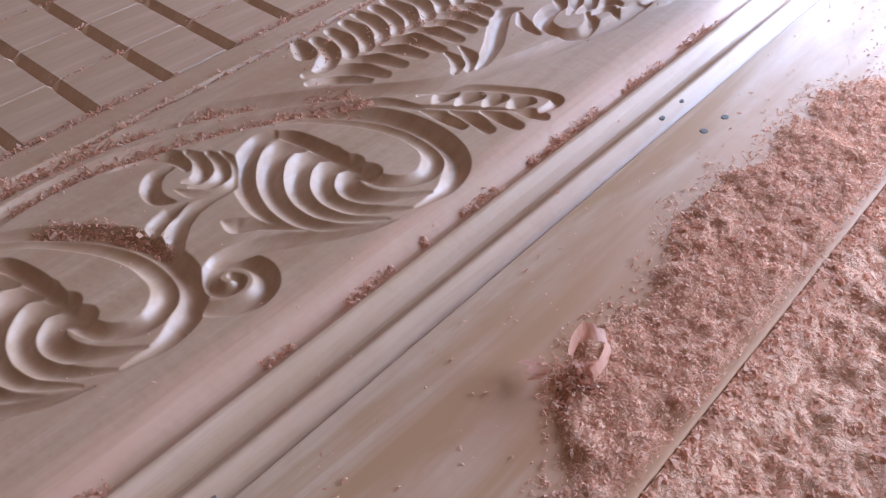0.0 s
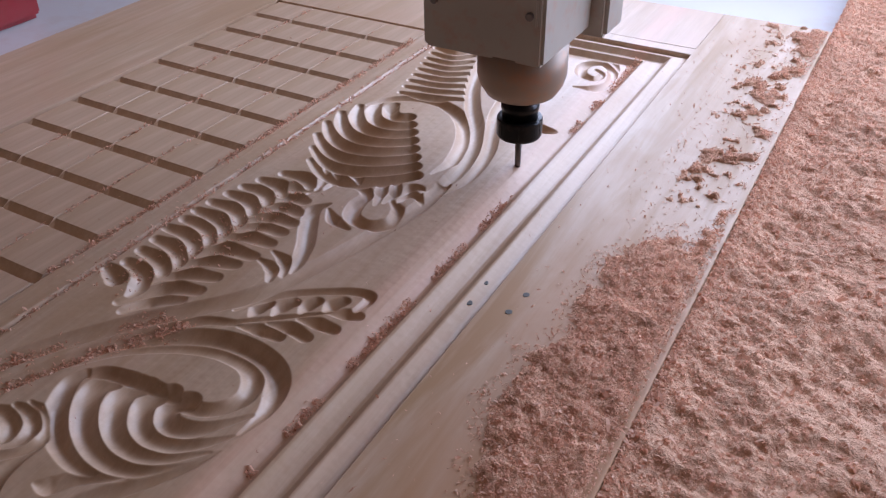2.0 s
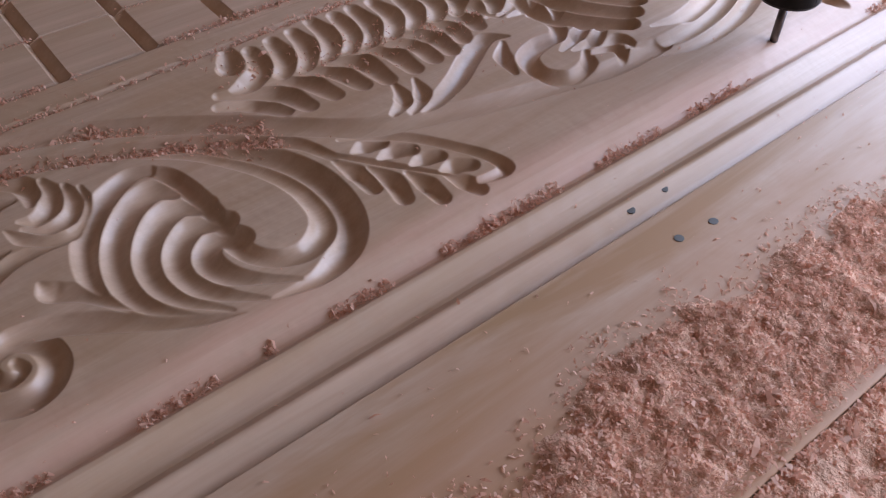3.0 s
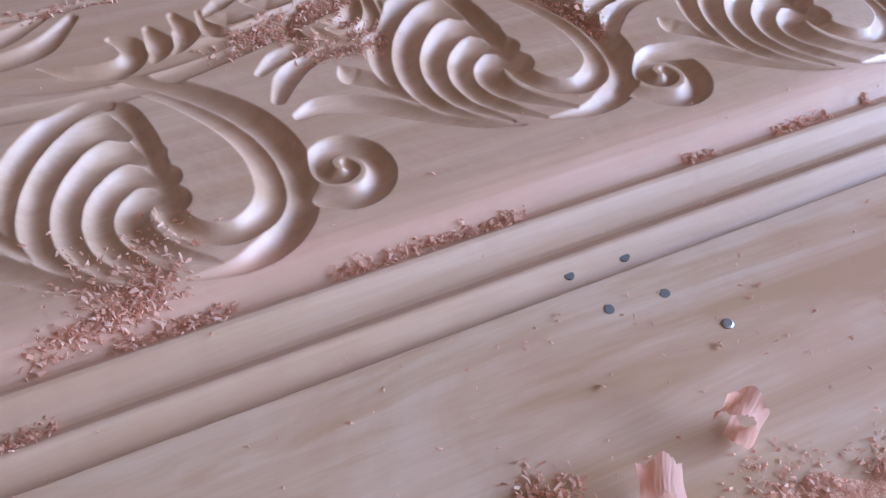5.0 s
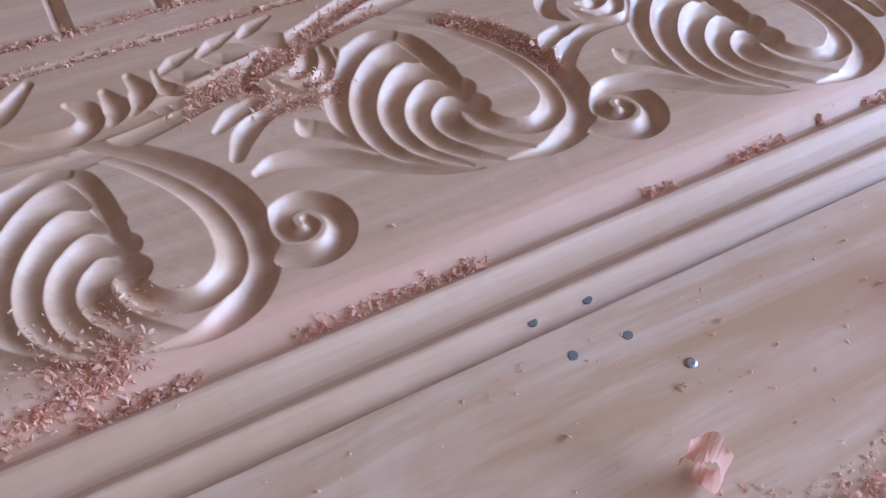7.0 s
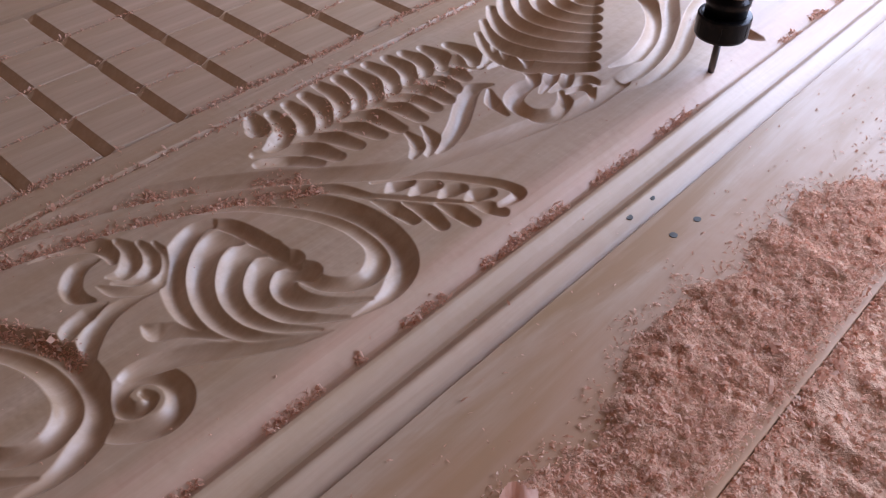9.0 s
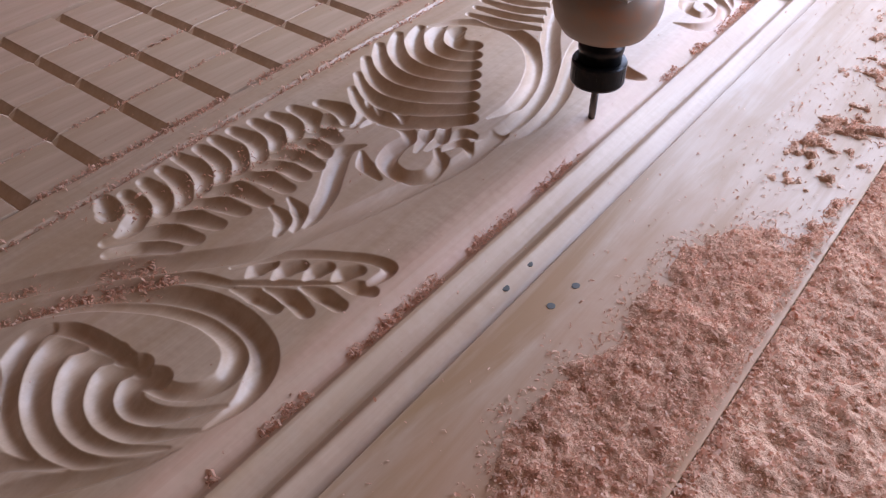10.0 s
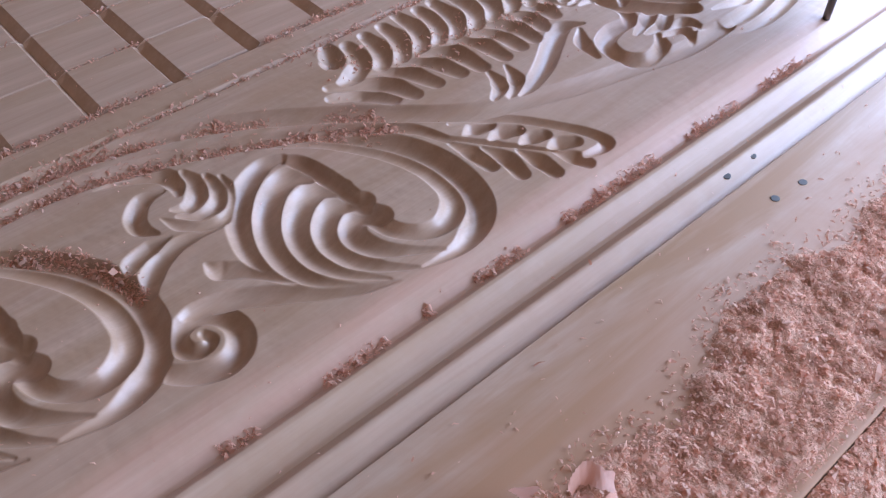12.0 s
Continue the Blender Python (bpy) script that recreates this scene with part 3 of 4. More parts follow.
# rim of the great loop, strands that part above it, far volute
cut(spline([(-0.3071, 0.3331), (-0.2901, 0.3586), (-0.2624, 0.3736), (-0.2290, 0.3721), (-0.1969, 0.3493), (-0.1755, 0.3147), (-0.1641, 0.2703), (-0.1689, 0.2378)]), (0.002, 0.006, 0.008, 0.009, 0.0095, 0.0095, 0.008, 0.002), (0.001, 0.004, 0.0055, 0.006, 0.006, 0.006, 0.005, 0.001), 2.0)
cut(spline([(-0.1610, 0.2035), (-0.1492, 0.2413), (-0.1564, 0.2913), (-0.1758, 0.3401), (-0.2052, 0.3882), (-0.2319, 0.4413), (-0.2491, 0.5032), (-0.2441, 0.5589)]), (0.002, 0.008, 0.0095, 0.0095, 0.009, 0.009, 0.008, 0.004), (0.001, 0.005, 0.006, 0.006, 0.006, 0.006, 0.005, 0.003), 2.2)
cut(spline([(-0.1425, 0.2080), (-0.1341, 0.2472), (-0.1416, 0.2993), (-0.1585, 0.3451), (-0.1739, 0.3893), (-0.1802, 0.4346), (-0.1766, 0.4800)]), (0.002, 0.006, 0.008, 0.0085, 0.0085, 0.0085, 0.005), (0.001, 0.004, 0.0055, 0.006, 0.006, 0.006, 0.003), 2.2)
cut(spline([(-0.1614, 0.4200), (-0.1423, 0.3879), (-0.1152, 0.3715), (-0.0889, 0.3843)]), (0.003, 0.009, 0.0095, 0.003), (0.002, 0.006, 0.006, 0.001), 2.0)
cut(spline([(-0.1257, 0.4845), (-0.1047, 0.4923), (-0.0943, 0.5190), (-0.1021, 0.5514), (-0.1210, 0.5641), (-0.1371, 0.5477), (-0.1325, 0.5238), (-0.1138, 0.5157), (-0.1092, 0.5327), (-0.1203, 0.5416)]), (0.002, 0.008, 0.009, 0.009, 0.008, 0.008, 0.007, 0.007, 0.005, 0.003), (0.001, 0.005, 0.006, 0.006, 0.006, 0.005, 0.005, 0.004, 0.003, 0.002), 2.0)
cut(spline([(-0.1321, 0.5818), (-0.1139, 0.5757), (-0.0979, 0.5574), (-0.0919, 0.5311)]), (0.002, 0.006, 0.006, 0.002), (0.001, 0.004, 0.004, 0.001), 2.0)
# curled leaf and tuft in the lower field
cut(spline([(-0.2666, -0.6585), (-0.2564, -0.6304), (-0.2432, -0.6107), (-0.2241, -0.5963), (-0.2054, -0.5902), (-0.1964, -0.5956)]), (0.001, 0.005, 0.008, 0.009, 0.008, 0.003), (0.0005, 0.0035, 0.0055, 0.006, 0.005, 0.002), 1.9)
cut(spline([(-0.2495, -0.6429), (-0.2357, -0.6248), (-0.2219, -0.6149), (-0.2068, -0.6125)]), (0.001, 0.005, 0.0065, 0.002), (0.0005, 0.003, 0.004, 0.001), 1.9)
cut(spline([(-0.2030, -0.5828), (-0.1875, -0.5877), (-0.1829, -0.6015), (-0.1889, -0.6150)]), (0.003, 0.0075, 0.0075, 0.002), (0.002, 0.005, 0.005, 0.001), 1.9)
cut(spline([(-0.1840, -0.6161), (-0.1865, -0.6268), (-0.1809, -0.6354), (-0.1677, -0.6326), (-0.1569, -0.6210), (-0.1572, -0.6044), (-0.1627, -0.5921)]), (0.002, 0.006, 0.0075, 0.0075, 0.007, 0.005, 0.001), (0.001, 0.004, 0.005, 0.005, 0.0045, 0.003, 0.0005), 1.9)
cut(spline([(-0.2539, -0.6896), (-0.2557, -0.6745), (-0.2401, -0.6657), (-0.2221, -0.6643)]), (0.002, 0.0065, 0.007, 0.003), (0.001, 0.0045, 0.005, 0.002), 1.9)
cut(spline([(-0.2359, -0.6815), (-0.2275, -0.6745), (-0.2167, -0.6715)]), (0.002, 0.005, 0.002), (0.001, 0.0035, 0.001), 1.9)
cut(spline([(-0.2173, -0.6580), (-0.2183, -0.6493), (-0.2198, -0.6392), (-0.2313, -0.6343)]), (0.002, 0.0085, 0.006, 0.002), (0.001, 0.005, 0.004, 0.001), 1.9)
cut(spline([(-0.3090, -0.6054), (-0.3095, -0.5826), (-0.3159, -0.5568), (-0.3300, -0.5312)]), (0.001, 0.0075, 0.0075, 0.003), (0.0005, 0.0045, 0.0045, 0.002), 1.9)
cut(spline([(-0.2991, -0.6000), (-0.2933, -0.5690), (-0.2992, -0.5404), (-0.3209, -0.5199)]), (0.001, 0.008, 0.0085, 0.004), (0.0005, 0.005, 0.005, 0.003), 1.9)
cut(spline([(-0.2810, -0.5441), (-0.2687, -0.5247), (-0.2656, -0.5045), (-0.2736, -0.4938), (-0.2850, -0.4951), (-0.2928, -0.5033)]), (0.001, 0.006, 0.008, 0.008, 0.007, 0.003), (0.0005, 0.004, 0.0055, 0.0055, 0.005, 0.002), 1.9)
cut(spline([(-0.2950, -0.4821), (-0.2776, -0.4790), (-0.2627, -0.4874)]), (0.003, 0.0085, 0.003), (0.002, 0.0055, 0.001), 1.9)
cut(spline([(-0.3030, -0.4661), (-0.2833, -0.4624), (-0.2662, -0.4748)]), (0.003, 0.008, 0.003), (0.002, 0.0055, 0.001), 1.9)
cut(spline([(-0.3009, -0.4514), (-0.2812, -0.4485), (-0.2743, -0.4356)]), (0.002, 0.006, 0.002), (0.001, 0.004, 0.001), 1.9)

# mouldings run parallel to the border and turn the corner at the far end
GX, GY = np.meshgrid(gx, gy)
d = np.minimum(-0.0355 - GX, 0.640 - GY)
PROFILE_D = (0.0, 0.0012, 0.006, 0.012, 0.0165, 0.0185, 0.0255, 0.0285, 0.036, 0.0425, 0.0450, 0.0515, 0.0540, 0.0600, 0.067, 0.073, 0.080)
PROFILE_Z = (0.0, -0.0060, -0.0036, -0.0020, -0.0006, -0.0006, -0.0062, -0.0064, -0.0040, -0.0012, -0.0010, -0.0064, -0.0066, -0.0042, -0.0018, -0.0006, 0.0)
prof = 1.2 * np.interp(d, PROFILE_D, PROFILE_Z)
field = np.where(d < 0.0592, prof, np.minimum(prof, field))
# twin quirks of the inner rail
for x0 in (-0.332,):
    field = np.minimum(field, -0.0035 * np.clip(1 - np.abs(GX - x0 - 0.0006 * value_noise(GX, GY, 25, 5)) / 0.0032, 0, 1))
for y0 in (0.575,):
    field = np.where(GX < -0.13, np.minimum(field, -0.0035 * np.clip(1 - np.abs(GY - y0) / 0.0032, 0, 1)), field)
field += 0.00012 * value_noise(GX, GY, 160, 3) + 0.0002 * value_noise(GX, GY, 12, 8)
THICK = 0.038

door = tagged(new("carved_door"), "pale timber door blank with half-finished scroll carving, lying flat", "door")
ob = new("carved_field", sheet("carved_field", gx, gy, field, WOOD))
ob.parent = door
tagged(ob, "carved scroll ornament and mouldings cut into pale wood")

# border board on the open side, with screw holes
SCREWS = ((-0.048, 0.1135), (-0.0475, 0.085), (-0.012, 0.112), (-0.0148, 0.087), (-0.044, -0.317), (-0.045, -0.347), (-0.017, -0.314), (-0.0195, -0.342))


def border_board():
    bx = np.concatenate([np.linspace(X_OUT, EDGE - 0.002, 120), [EDGE - 0.0008, EDGE - 0.0002, EDGE]])
    by = np.linspace(-1.05, 0.80, 900)
    BX, BY = np.meshgrid(bx, by)
    z = 0.0002 * value_noise(BX, BY, 9, 21) - 0.0006 * smoothstep(EDGE - 0.0015, EDGE, BX)
    z[:, 0] = 0.0
    z[:, -1] = -0.0120
    return sheet("border", bx, by, z, BORDER)


ob = new("border", border_board())
ob.parent = door


def slab(name, x0, x1, y0, y1, z0, z1, mat, parent, label=""):
    bm = bmesh.new()
    box(bm, x0, x1, y0, y1, z0, z1, 0.0002)
    return part(name, bm, mat, parent, label)


slab("core", -0.79, EDGE - 0.001, -1.05, 0.80, -THICK, -0.0162, WOOD, door)
slab("plain_stile", -0.79, -0.6142, -1.05, 0.80, -0.0160, 0.0, WOOD, door, "plain uncarved wooden stile")
slab("near_rail", -0.6140, X_OUT - 0.0005, -1.05, Y_NEAR - 0.0005, -0.0160, 0.0, WOOD, door)
slab("far_rail", -0.6140, X_OUT - 0.0005, Y_FAR + 0.0005, 0.80, -0.0160, 0.0, WOOD, door)
slab("lattice_rail", -0.6140, X_IN - 0.0005, 0.5605, Y_FAR, -0.0160, 0.0, WOOD, door)
slab("lattice_bed", -0.6140, X_IN - 0.0005, Y_NEAR, 0.5600, -0.0160, -0.0066, WOOD, door)
slab("lattice_edge", -0.3586, X_IN - 0.0001, Y_NEAR, 0.5600, -0.0065, 0.0, WOOD, door)


def square_mesh():
    """One raised lattice square with sloping shoulders."""
    bm = bmesh.new()
    hx, hy = 0.0615 / 2, PITCH / 2
    tx, t0, t1, end = 0.0011, 0.0082, 0.0042, 0.0042
    up = [bm.verts.new(p) for p in ((-hx + tx, -hy + t0, 0), (hx - tx, -hy + t0, 0), (hx - tx, hy - t1, 0), (-hx + tx, hy - t1, 0))]
    near = [bm.verts.new(p) for p in ((-hx, -hy, -0.0036), (-hx + end, -hy, -0.0066), (hx - end, -hy, -0.0066), (hx, -hy, -0.0036))]
    far = [bm.verts.new(p) for p in ((hx, hy, -0.0036), (hx - end, hy, -0.0066), (-hx + end, hy, -0.0066), (-hx, hy, -0.0036))]
    side = [bm.verts.new(p) for p in ((-hx, hy - t1, -0.0030), (-hx, -hy + t0, -0.0030), (hx, -hy + t0, -0.0030), (hx, hy - t1, -0.0030))]
    bm.faces.new(up)
    for f in ((near[1], near[2], up[1], up[0]), (near[0], near[1], up[0]), (near[2], near[3], up[1]),
              (far[1], far[2], up[3], up[2]), (far[0], far[1], up[2]), (far[2], far[3], up[3]),
              (side[1], up[0], up[3], side[0]), (near[0], up[0], side[1]), (side[0], up[3], far[3]),
              (side[2], side[3], up[2], up[1]), (near[3], side[2], up[1]), (side[3], far[0], up[2])):
        bm.faces.new(f)
    me = bpy.data.meshes.new("lattice_square")
    bm.to_mesh(me)
    bm.free()
    me.materials.append(WOOD)
    return me


SQUARE = square_mesh()
for r in range(-12, 9):
    for c in range(4):
        ob = new("lattice_square", SQUARE)
        ob.parent = door
        ob.location = (-0.3605 - 0.0615 * (c + 0.5) - 0.0006, r * PITCH + 0.0335, random.uniform(-0.0002, 0.0002))

# ---- machine bed and the unseen room round it ----


def structure(name, bm, mat, label):
    return tagged(part(name, bm, mat), label, kind="structure")


bm = bmesh.new()
box(bm, -1.15, 1.10, -1.5, 1.32, -0.10, -THICK - 0.0005, 0.004)
tagged(part("machine_bed", bm, BED), "pale laminate router bed dusted with shavings", "machine bed")

ROOM = (-2.6, 3.2, -2.8, 1.36, -0.88, 2.6)
x0, x1, y0, y1, z0, z1 = ROOM
structure("floor", box(bmesh.new(), x0, x1, y0, y1, z0 - 0.1, z0), FLOOR, "dusty grey concrete workshop floor")
# ceiling, west and east walls: out of view, added as warm reflectors
structure("ceiling", box(bmesh.new(), x0, x1, y0, y1, z1, z1 + 0.1), WARM_BOUNCE, "unseen workshop ceiling added for warm bounce light")
structure("bounce_wall_west", box(bmesh.new(), x0 - 0.15, x0, y0, y1 + 0.15, z0, z1), WARM_BOUNCE, "unseen workshop wall added to set the bounce light")
structure("bounce_wall_east", box(bmesh.new(), x1, x1 + 0.15, y0, y1 + 0.15, z0, z1), WARM_BOUNCE, "unseen workshop wall added to set the bounce light")
# unseen wall behind the camera, added dark to weaken the fill
structure("dim_wall_south", box(bmesh.new(), x0, x1, y0 - 0.15, y0, z0, z1), LOW_BOUNCE, "unseen workshop wall added to set the bounce light")
wx, wy, wz, ww, wh = WINDOW
bm = bmesh.new()
box(bm, x0, wx - ww / 2, y1, y1 + 0.15, z0, z1)
box(bm, wx + ww / 2, x1, y1, y1 + 0.15, z0, z1)
box(bm, wx - ww / 2, wx + ww / 2, y1, y1 + 0.15, z0, wz - wh / 2)
box(bm, wx - ww / 2, wx + ww / 2, y1, y1 + 0.15, wz + wh / 2, z1)
structure("wall_north", bm, WARM_BOUNCE, "plastered wall with a wide window opening")
bm = bmesh.new()
for k in range(4):
    u = wx - ww / 2 + ww * k / 3
    box(bm, u - 0.03, u + 0.03, y1 + 0.04, y1 + 0.09, wz - wh / 2, wz + wh / 2)
structure("window_1", bm, FRAME, "wide workshop window with slim grey mullions")

# ---- router spindle over the moulding ----
AX, AY = -0.105, 0.292


def spindle():
    root = tagged(new("router_spindle"), "dusty square router spindle with black collet nut and cutter", "router spindle")
    root.location = (AX, AY, 0)
    bit = lathe([(0.0006, -0.0022), (0.0028, -0.0016), (0.0030, 0.004), (0.0030, 0.036)], 20)
    part("cutter", bit, STEEL, root, "slim steel router cutter", True)
    prof = [(0.006, 0.0310), (0.0170, 0.0313), (0.0205, 0.0330), (0.0215, 0.0350), (0.0215, 0.0505), (0.0207, 0.0518), (0.0180, 0.0520)]
    nut = part("collet_nut", lathe(prof, 64), BLACK, root, "blackened steel collet nut", False)
    for k in range(6):
        a = math.pi / 3 * k
        m = Matrix.Translation((0.0212 * math.cos(a), 0.0212 * math.sin(a), 0.043)) @ Matrix.Rotation(a, 4, 'Z')
        bm = bmesh.new()
        bmesh.ops.create_cube(bm, size=1.0, matrix=m @ Matrix.Diagonal((0.0010, 0.004, 0.010, 1)))
        part("wrench_flat", bm, BLACK, nut)
    part("collar", lathe([(0.0150, 0.0515), (0.0168, 0.0525), (0.0168, 0.0600), (0.0178, 0.0610), (0.0178, 0.0660), (0.0160, 0.0670), (0.0160, 0.0780)], 48), BLACK, root, "dark steel shaft collar", True)
    part("nose", lathe([(0.016, 0.0755), (0.0290, 0.0760), (0.0325, 0.0780), (0.0385, 0.0880), (0.0405, 0.0960), (0.0405, 0.1240)], 64), NOSE, root, "round nose cap rusty with wood dust", True)
    bm = bmesh.new()
    box(bm, -0.078, 0.0365, -0.042, 0.066, 0.1205, 0.42, 0.003)
    house = part("housing", bm, HOUSING, root, "grey-green painted square spindle housing")
    bm = bmesh.new()
    box(bm, -0.070, 0.031, -0.0445, -0.0418, 0.155, 0.40, 0.001)
    part("cover_plate", bm, HOUSING, house)
    for sx in (-0.064, 0.025):
        for sz in (0.165, 0.39):
            b = lathe([(0.0035, 0.0), (0.0035, 0.0025), (0.0025, 0.0032)], 12)
            bmesh.ops.rotate(b, verts=b.verts, cent=(0, 0, 0), matrix=Matrix.Rotation(math.pi / 2, 3, 'X'))
            bmesh.ops.translate(b, verts=b.verts, vec=(sx, -0.0444, sz))
            part("screw", b, STEEL, house)
    bm = bmesh.new()
    box(bm, -0.085, 0.052, 0.0665, 0.112, 0.112, 0.45, 0.004)
    part("clamp_plate", bm, HOUSING, root, "thick clamp plate behind the spindle")
    cable = lathe([(0.007, 0.0), (0.007, 0.12)], 16)
    bmesh.ops.translate(cable, verts=cable.verts, vec=(-0.02, 0.09, 0.44))
    part("cable", cable, BLACK, root, "black cable", True)
    bm = bmesh.new()
    box(bm, -0.30, 0.30, 0.1125, 0.19, 0.40, 0.56, 0.006)
    part("carriage", bm, HOUSING, root, "painted carriage beam")
    return root


spindle()

# red machine upright beyond the far side of the bed
bm = bmesh.new()
box(bm, -1.15, -0.955, 0.16, 0.42, -THICK, 0.30, 0.008)
post = tagged(part("machine_upright", bm, RED), "dark red enamelled machine upright on the bed", "machine frame")
bm = bmesh.new()
box(bm, -1.13, -0.975, 0.145, 0.1595, 0.02, 0.28, 0.004)
part("cover_plate", bm, RED, post)

# ---- shavings ----
rng = np.random.RandomState(11)


def shore(y):
    """How far the drift of shavings reaches over the border, by distance along it."""
    y = np.asarray(y, dtype=float)
    w = 0.012 * value_noise(y * 1.0, y * 0 + 0.3, 16, 31) + 0.008 * value_noise(y * 1.0, y * 0 + 2.3, 55, 33)
    return 0.016 + w + 0.018 * smoothstep(0.17, 0.24, y) - 0.018 * smoothstep(0.40, 0.70, y) + 0.016 * smoothstep(0.02, -0.10, y) + 0.045 * smoothstep(-0.14, -0.24, y) + 0.05 * smoothstep(-0.34, -0.50, y)


def cover(x, y):
    """How closely shavings lie: shut near the camera's end, broken into patches farther off."""
    broken = smoothstep(0.10, 0.60, 0.75 * value_noise(x, y, 42, 35) + 0.6 * value_noise(x, y, 130, 36) + 0.9 * smoothstep(0.05, 0.09, x) * smoothstep(0.62, 0.75, y))
    far = smoothstep(0.19, 0.27, y)
    return smoothstep(0.0, 0.016, x - shore(y)) * (1 - far + far * broken)


def drift():
    xs, ys = np.linspace(-0.03, EDGE - 0.004, 150), np.linspace(-0.62, 0.795, 1100)
    DX, DY = np.meshgrid(xs, ys)
    s = cover(DX, DY) * smoothstep(0.0, 0.010, EDGE - 0.0035 - DX)
    h = s * (0.0036 + 0.0026 * value_noise(DX, DY, 55, 41) + 0.0014 * value_noise(DX, DY, 170, 43)) - 0.0013
    return sheet("shavings_drift", xs, ys, h, DUST)


tagged(new("shavings_drift", drift()), "drift of reddish sawdust on the door border", kind="stuff")


def table_heap():
    xs, ys = EDGE + 0.0005 + 0.95 * np.linspace(0, 1, 360) ** 1.5, np.linspace(-0.7, 1.30, 1000)
    DX, DY = np.meshgrid(xs, ys)
    h = -0.010 + 0.004 * value_noise(DX, DY, 14, 51) + 0.0032 * value_noise(DX, DY, 60, 53) + 0.0018 * value_noise(DX, DY, 150, 55)
    near = smoothstep(0.035, 0.0, DX - EDGE)
    h = h * (1 - near) + near * (-0.0018 + 0.3 * (h + 0.010))
    h = np.maximum(h, -THICK + 0.001)
    return sheet("shavings_heap", xs, ys, h, DUST), (xs, ys, h)


heap_mesh, HEAP = table_heap()
tagged(new("shavings_heap", heap_mesh), "thick carpet of reddish wood shavings on the bed", kind="stuff")


def flakes(name, P, size, label, flat=0.5):
    """Many little curled flakes lying at the points P."""
    n = len(P)
    L = size * np.exp(rng.normal(0, 0.34, n))
    W = L * rng.uniform(0.18, 0.46, n)
    C = rng.uniform(0.05, 0.40, n) * L
    u = np.linspace(-1, 1, 3)
    base = np.zeros((n, 6, 3))
    taper = np.stack([rng.uniform(0.1, 0.8, n), np.ones(n), rng.uniform(0.1, 0.9, n)], -1)
    for k in range(3):
        for s in (0, 1):
            base[:, 2 * k + s, 0] = u[k] * L / 2
            base[:, 2 * k + s, 1] = (s - 0.5) * W * taper[:, k]
            base[:, 2 * k + s, 2] = C * (1 - u[k] ** 2) + 0.12 * W * s
    a, b, c = rng.uniform(0, 2 * np.pi, n), rng.normal(0, flat, n), rng.normal(0, flat, n)

    def turn(v, i, j, t):
        ct, st = np.cos(t)[:, None], np.sin(t)[:, None]
        p, q = v[..., i] * ct - v[..., j] * st, v[..., i] * st + v[..., j] * ct
        v[..., i], v[..., j] = p, q
    turn(base, 1, 2, b)
    turn(base, 0, 2, c)
    turn(base, 0, 1, a)
    low = base[..., 2].min(1)
    base[..., 2] -= low[:, None] * 0.75
    V = (base + P[:, None]).reshape(-1, 3)
    f = np.array([(0, 2, 3, 1), (2, 4, 5, 3)])
    F = (np.arange(n)[:, None, None] * 6 + f[None]).reshape(-1, 4)
    return tagged(new(name, mesh_from(name, V, F, CHIP)), label, kind="stuff")


def on_grid(G, x, y):
    xs, ys, h = G
    i = np.clip(np.searchsorted(xs, x), 0, len(xs) - 1)
    j = np.clip(np.searchsorted(ys, y), 0, len(ys) - 1)
    return h[j, i]


N = 170000
x = EDGE + 0.001 + (rng.rand(N) ** 1.6) * 0.75
y = rng.uniform(-0.5, 1.29, N)
flakes("loose_shavings", np.stack([x, y, on_grid(HEAP, x, y) - 0.0005], -1), 0.0028, "loose pink curled shavings heaped on the bed", 0.48)
N = 76000
x, y = rng.uniform(-0.03, EDGE - 0.003, N), rng.uniform(-0.5, 0.79, N)
keep = rng.rand(N) < np.maximum(cover(x, y), 0.25 * smoothstep(-0.012, 0.0, x - shore(y)) * smoothstep(0.24, 0.18, y)) * 0.9 + 0.006 + 0.035 * smoothstep(0.18, 0.30, y) * smoothstep(-0.01, 0.04, x)
x, y = x[keep], y[keep]
z = cover(x, y) * (0.0030 + 0.0026 * value_noise(x, y, 55, 41) + 0.0014 * value_noise(x, y, 170, 43)) - 0.0004
flakes("border_shavings", np.stack([x, y, np.maximum(z, 0.0001)], -1), 0.0024, "loose pink shavings scattered over the door border", 0.40)
N = 170
x, y = rng.uniform(0.0, 0.34, N), rng.uniform(-0.30, 0.75, N)
on_bed = x > EDGE + 0.004
big = (on_bed | ((cover(x, y) > 0.6) & (x < EDGE - 0.006))) & (np.abs(x - EDGE) > 0.005)
x, y, on_bed = x[big], y[big], on_bed[big]
flakes("broad_shavings", np.stack([x, y, np.where(on_bed, on_grid(HEAP, x, y), 0.0032)], -1), 0.0065, "broad pale flakes lying on the sawdust", 0.45)
FIELD = (gx, gy, field)
N = 12000
side = rng.rand(N)
y = rng.uniform(-0.70, 0.60, N)
x = np.where(side < 0.30, -0.3602, np.where(side < 0.6, -0.332, np.where(side < 0.85, -0.0905, -0.086))) + rng.normal(0, 1, N) * np.where(side < 0.6, 0.0024, 0.0016)
clump = value_noise(y * 1.0, x * 0 + side.round(0), 30, 61) > np.where(side < 0.6, -0.45, 0.02)
x, y = x[clump], y[clump]
flakes("groove_crumbs", np.stack([x, y, on_grid(FIELD, x, y)], -1), 0.0027, "small crumbs of wood caught in the grooves", 0.6)
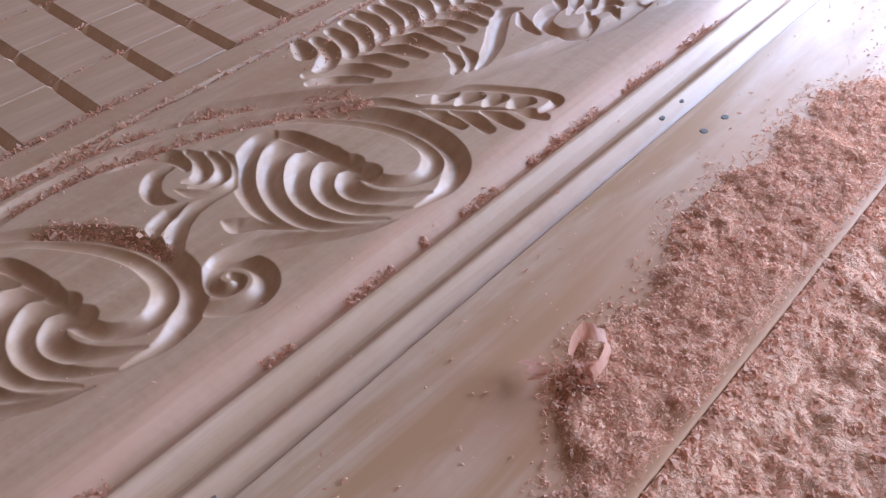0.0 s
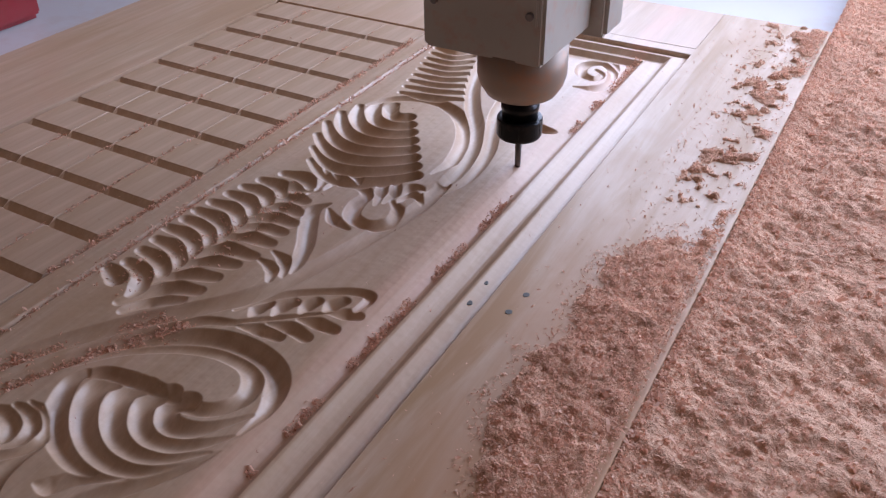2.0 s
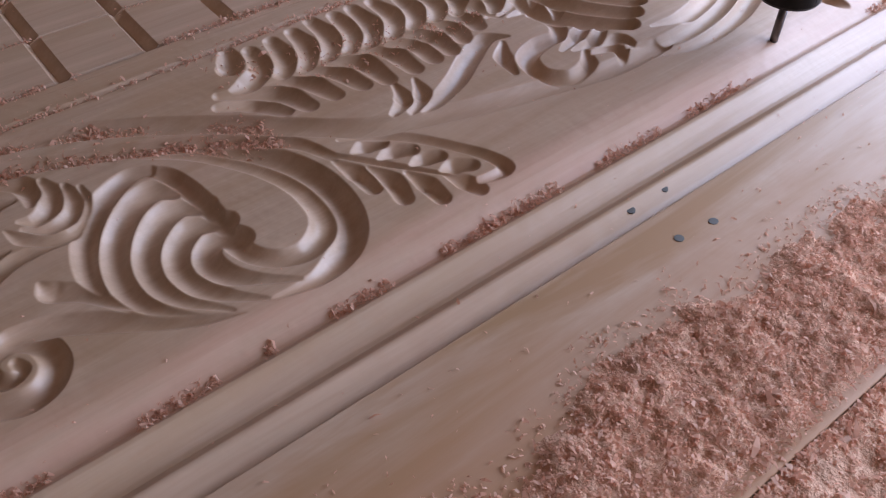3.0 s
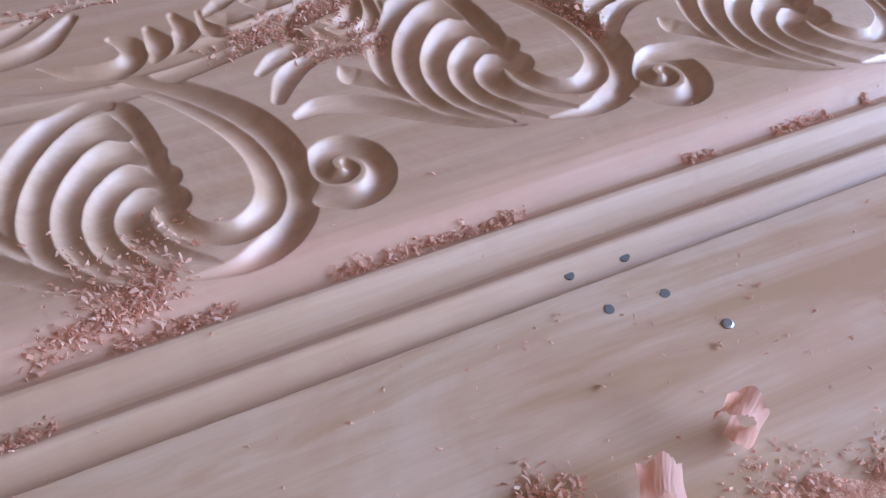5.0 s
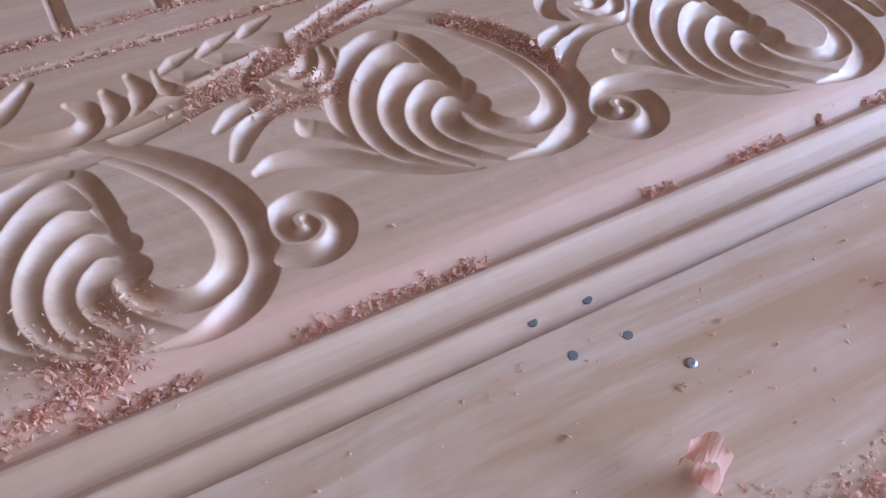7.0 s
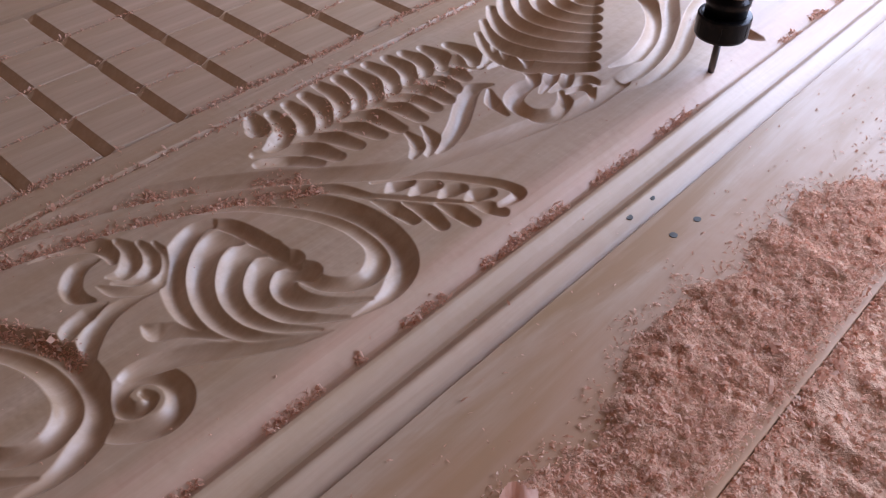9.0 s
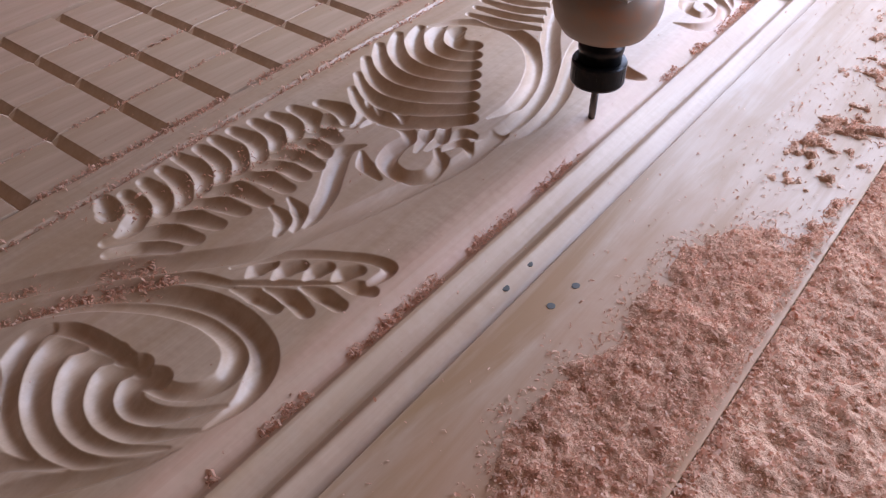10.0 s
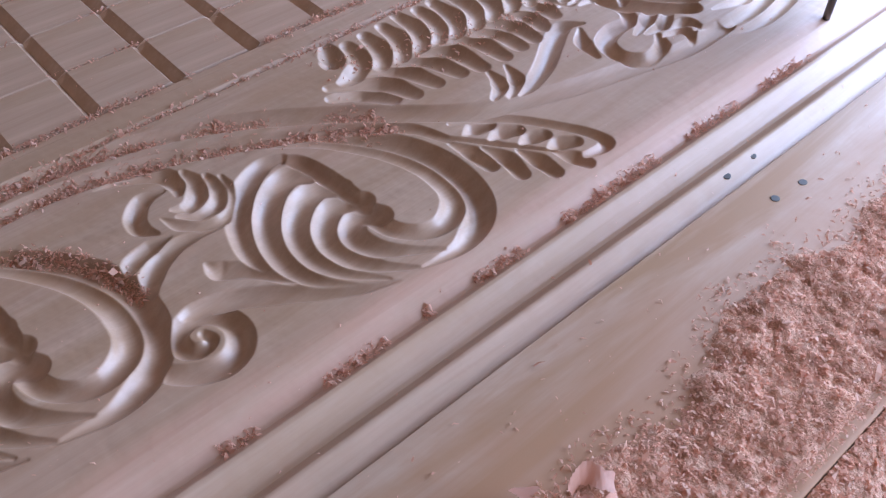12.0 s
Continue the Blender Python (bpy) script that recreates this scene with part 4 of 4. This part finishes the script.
def along_curve(pts, n, spread, lo, hi):
    q = spline(pts)
    q = q[(q[:, 1] > lo) & (q[:, 1] < hi)]
    k = rng.randint(0, len(q), n)
    c = value_noise(q[k, 1], q[k, 0], 38, 71) > -0.25
    return (q[k] + rng.normal(0, spread, (n, 2)))[c]


p = np.vstack([along_curve(STRAND_A, 2700, 0.0040, -0.46, 0.01), along_curve(STRAND_B, 2300, 0.0040, -0.46, -0.03),
               along_curve([(-0.290, -0.300), (-0.262, -0.262), (-0.230, -0.240), (-0.200, -0.232)], 700, 0.003, -1, 1),
               along_curve([(-0.266, -0.378), (-0.246, -0.362), (-0.236, -0.388), (-0.254, -0.408)], 600, 0.006, -1, 1),
               along_curve([(-0.091, -0.610), (-0.093, -0.594), (-0.093, -0.574)], 420, 0.0032, -1, 1),
               along_curve([(-0.125, -0.653), (-0.115, -0.654), (-0.106, -0.654)], 200, 0.0026, -1, 1),
               along_curve([(-0.300, -0.030), (-0.284, 0.020), (-0.272, 0.080), (-0.262, 0.150)], 450, 0.012, -1, 1),
               along_curve([(-0.092, -0.655), (-0.091, -0.629), (-0.094, -0.589), (-0.100, -0.551), (-0.106, -0.520)], 900, 0.0032, -1, 1),
               along_curve([(-0.059, -0.657), (-0.060, -0.633), (-0.060, -0.607), (-0.061, -0.573)], 700, 0.0028, -1, 1),
               along_curve([(-0.101, -0.545), (-0.107, -0.528), (-0.112, -0.513)], 420, 0.0060, -1, 1),
               along_curve([(-0.137, -0.555), (-0.115, -0.547), (-0.131, -0.518), (-0.147, -0.508)], 260, 0.0090, -1, 1),
               along_curve([(-0.244, -0.196), (-0.226, -0.186), (-0.236, -0.214)], 260, 0.006, -1, 1)])
flakes("strand_crumbs", np.stack([p[:, 0], p[:, 1], on_grid(FIELD, p[:, 0], p[:, 1])], -1), 0.0027, "crumbs of wood lying along the carved strands", 0.6)
N = 3200
x = -0.4221 - 0.0615 * rng.randint(0, 3, N) + rng.normal(0, 0.0015, N)
y = rng.uniform(-0.5, 0.55, N)
c = value_noise(y, x * 3, 24, 77) > 0.05
flakes("lattice_crumbs", np.stack([x[c], y[c], np.full(c.sum(), -0.0006)], -1), 0.0027, "crumbs of wood caught between the lattice squares", 0.6)
N = 700
x, y = rng.normal(0.047, 0.008, N), rng.normal(-0.152, 0.009, N)
flakes("shaving_crumbs", np.stack([x, y, 0.007 * np.exp(-((x - 0.047) ** 2 + (y + 0.152) ** 2) / 0.0001) * rng.rand(N)], -1), 0.0030, "crumbs heaped round a rolled shaving on the border", 0.8)
N = 340
x, y = rng.normal(0.053, 0.0085, N), rng.normal(-0.412, 0.0075, N)
flakes("small_pile", np.stack([x, y, 0.0045 * np.exp(-((x - 0.053) ** 2 + (y - -0.412) ** 2) / 0.00012) * rng.rand(N)], -1), 0.0030, "small pile of pink shavings on the door border", 0.8)
N = 900
x, y = rng.uniform(-0.60, 0.09, N), rng.uniform(-0.7, 0.6, N)
z = np.where(x > X_OUT, 0.0, np.where(x > X_IN, on_grid(FIELD, x, y), 0.0))
flakes("stray_crumbs", np.stack([x, y, z], -1), 0.0016, "stray specks of wood on the door", 0.5)
N = 2500
y = rng.uniform(-0.3, 0.8, N)
x = -0.79 - np.abs(rng.normal(0, 0.012, N))
flakes("edge_shavings", np.stack([x, y, np.full(N, -THICK) + rng.rand(N) * 0.02], -1), 0.006, "shavings banked along the door's far edge", 0.6)


def curl(x, y, r, width, axis, start, sweep, tall, seed):
    """One ribbon shaving rolled into an upright open loop."""
    rr = np.random.RandomState(seed)
    n, w = 70, 6
    ca, sa = math.cos(axis), math.sin(axis)
    V, F = [], []
    for k in range(n):
        s = k / (n - 1)
        a = math.radians(start + sweep * s)
        q = r * (1 - 0.22 * s) * (1 + 0.07 * math.sin(11 * s + seed))
        h, v = q * math.cos(a), q * tall * math.sin(a)
        e0, e1 = 0.0018 * math.sin(19 * s + seed) + rr.uniform(-0.0007, 0.0005), 0.0020 * math.sin(14 * s + 2 * seed) + rr.uniform(-0.0005, 0.0008)
        for j in range(w):
            u = (j / (w - 1) - 0.5) * width + (e0 if j == 0 else e1 if j == w - 1 else 0) + 0.003 * s
            f = 1 - 0.10 * math.cos(math.pi * (j / (w - 1) - 0.5)) + rr.uniform(-0.025, 0.025) + 0.10 * math.sin(6 * s + 3 * j / w + seed)
            V.append((ca * u - sa * h * f, sa * u + ca * h * f, max(0.0, r * tall * 0.98 + v * f)))
    for k in range(n - 1):
        for j in range(w - 1):
            i = k * w + j
            F.append((i, i + w, i + w + 1, i + 1))
    ob = new("rolled_shaving", mesh_from("rolled_shaving", V, F, SHAVING, True))
    ob.location = (x, y, 0.0006)
    return tagged(ob, "rolled pink wood shaving standing on the door border", "wood shaving", "rolled shavings")


curl(0.044, -0.146, 0.0105, 0.009, -0.9, -120, 320, 1.85, 3)
curl(0.061, -0.378, 0.0105, 0.014, -0.5, -80, 235, 1.45, 4)
curl(0.050, -0.330, 0.0095, 0.011, -1.0, -100, 290, 1.5, 5)
curl(0.026, -0.166, 0.0075, 0.010, 0.9, 10, 160, 0.6, 6)

# screw plugs down the holes and one bright screw head
for hx, hy in SCREWS:
    ob = part("screw_head", lathe([(0.0025, -0.0012), (0.0026, 0.0000), (0.0018, 0.0001)], 9), HOLE)
    ob.location = (hx, hy, 0.0003 + (on_grid(FIELD, hx, hy) if hx < X_OUT else 0.0))
    ob.scale = (random.uniform(0.85, 1.15), random.uniform(0.8, 1.1), 1)
    ob.rotation_euler = (0, 0, random.uniform(0, 3))
    tagged(ob, "dark screw head sunk in the door border", "screw", "border screws")
ob = part("screw_head", lathe([(0.0025, -0.0006), (0.0027, 0.0003), (0.0018, 0.0007)], 14), NAIL)
ob.location = (0.008, -0.298, 0.0003)
tagged(ob, "bright zinc screw head in the door border", "screw", "border screws")
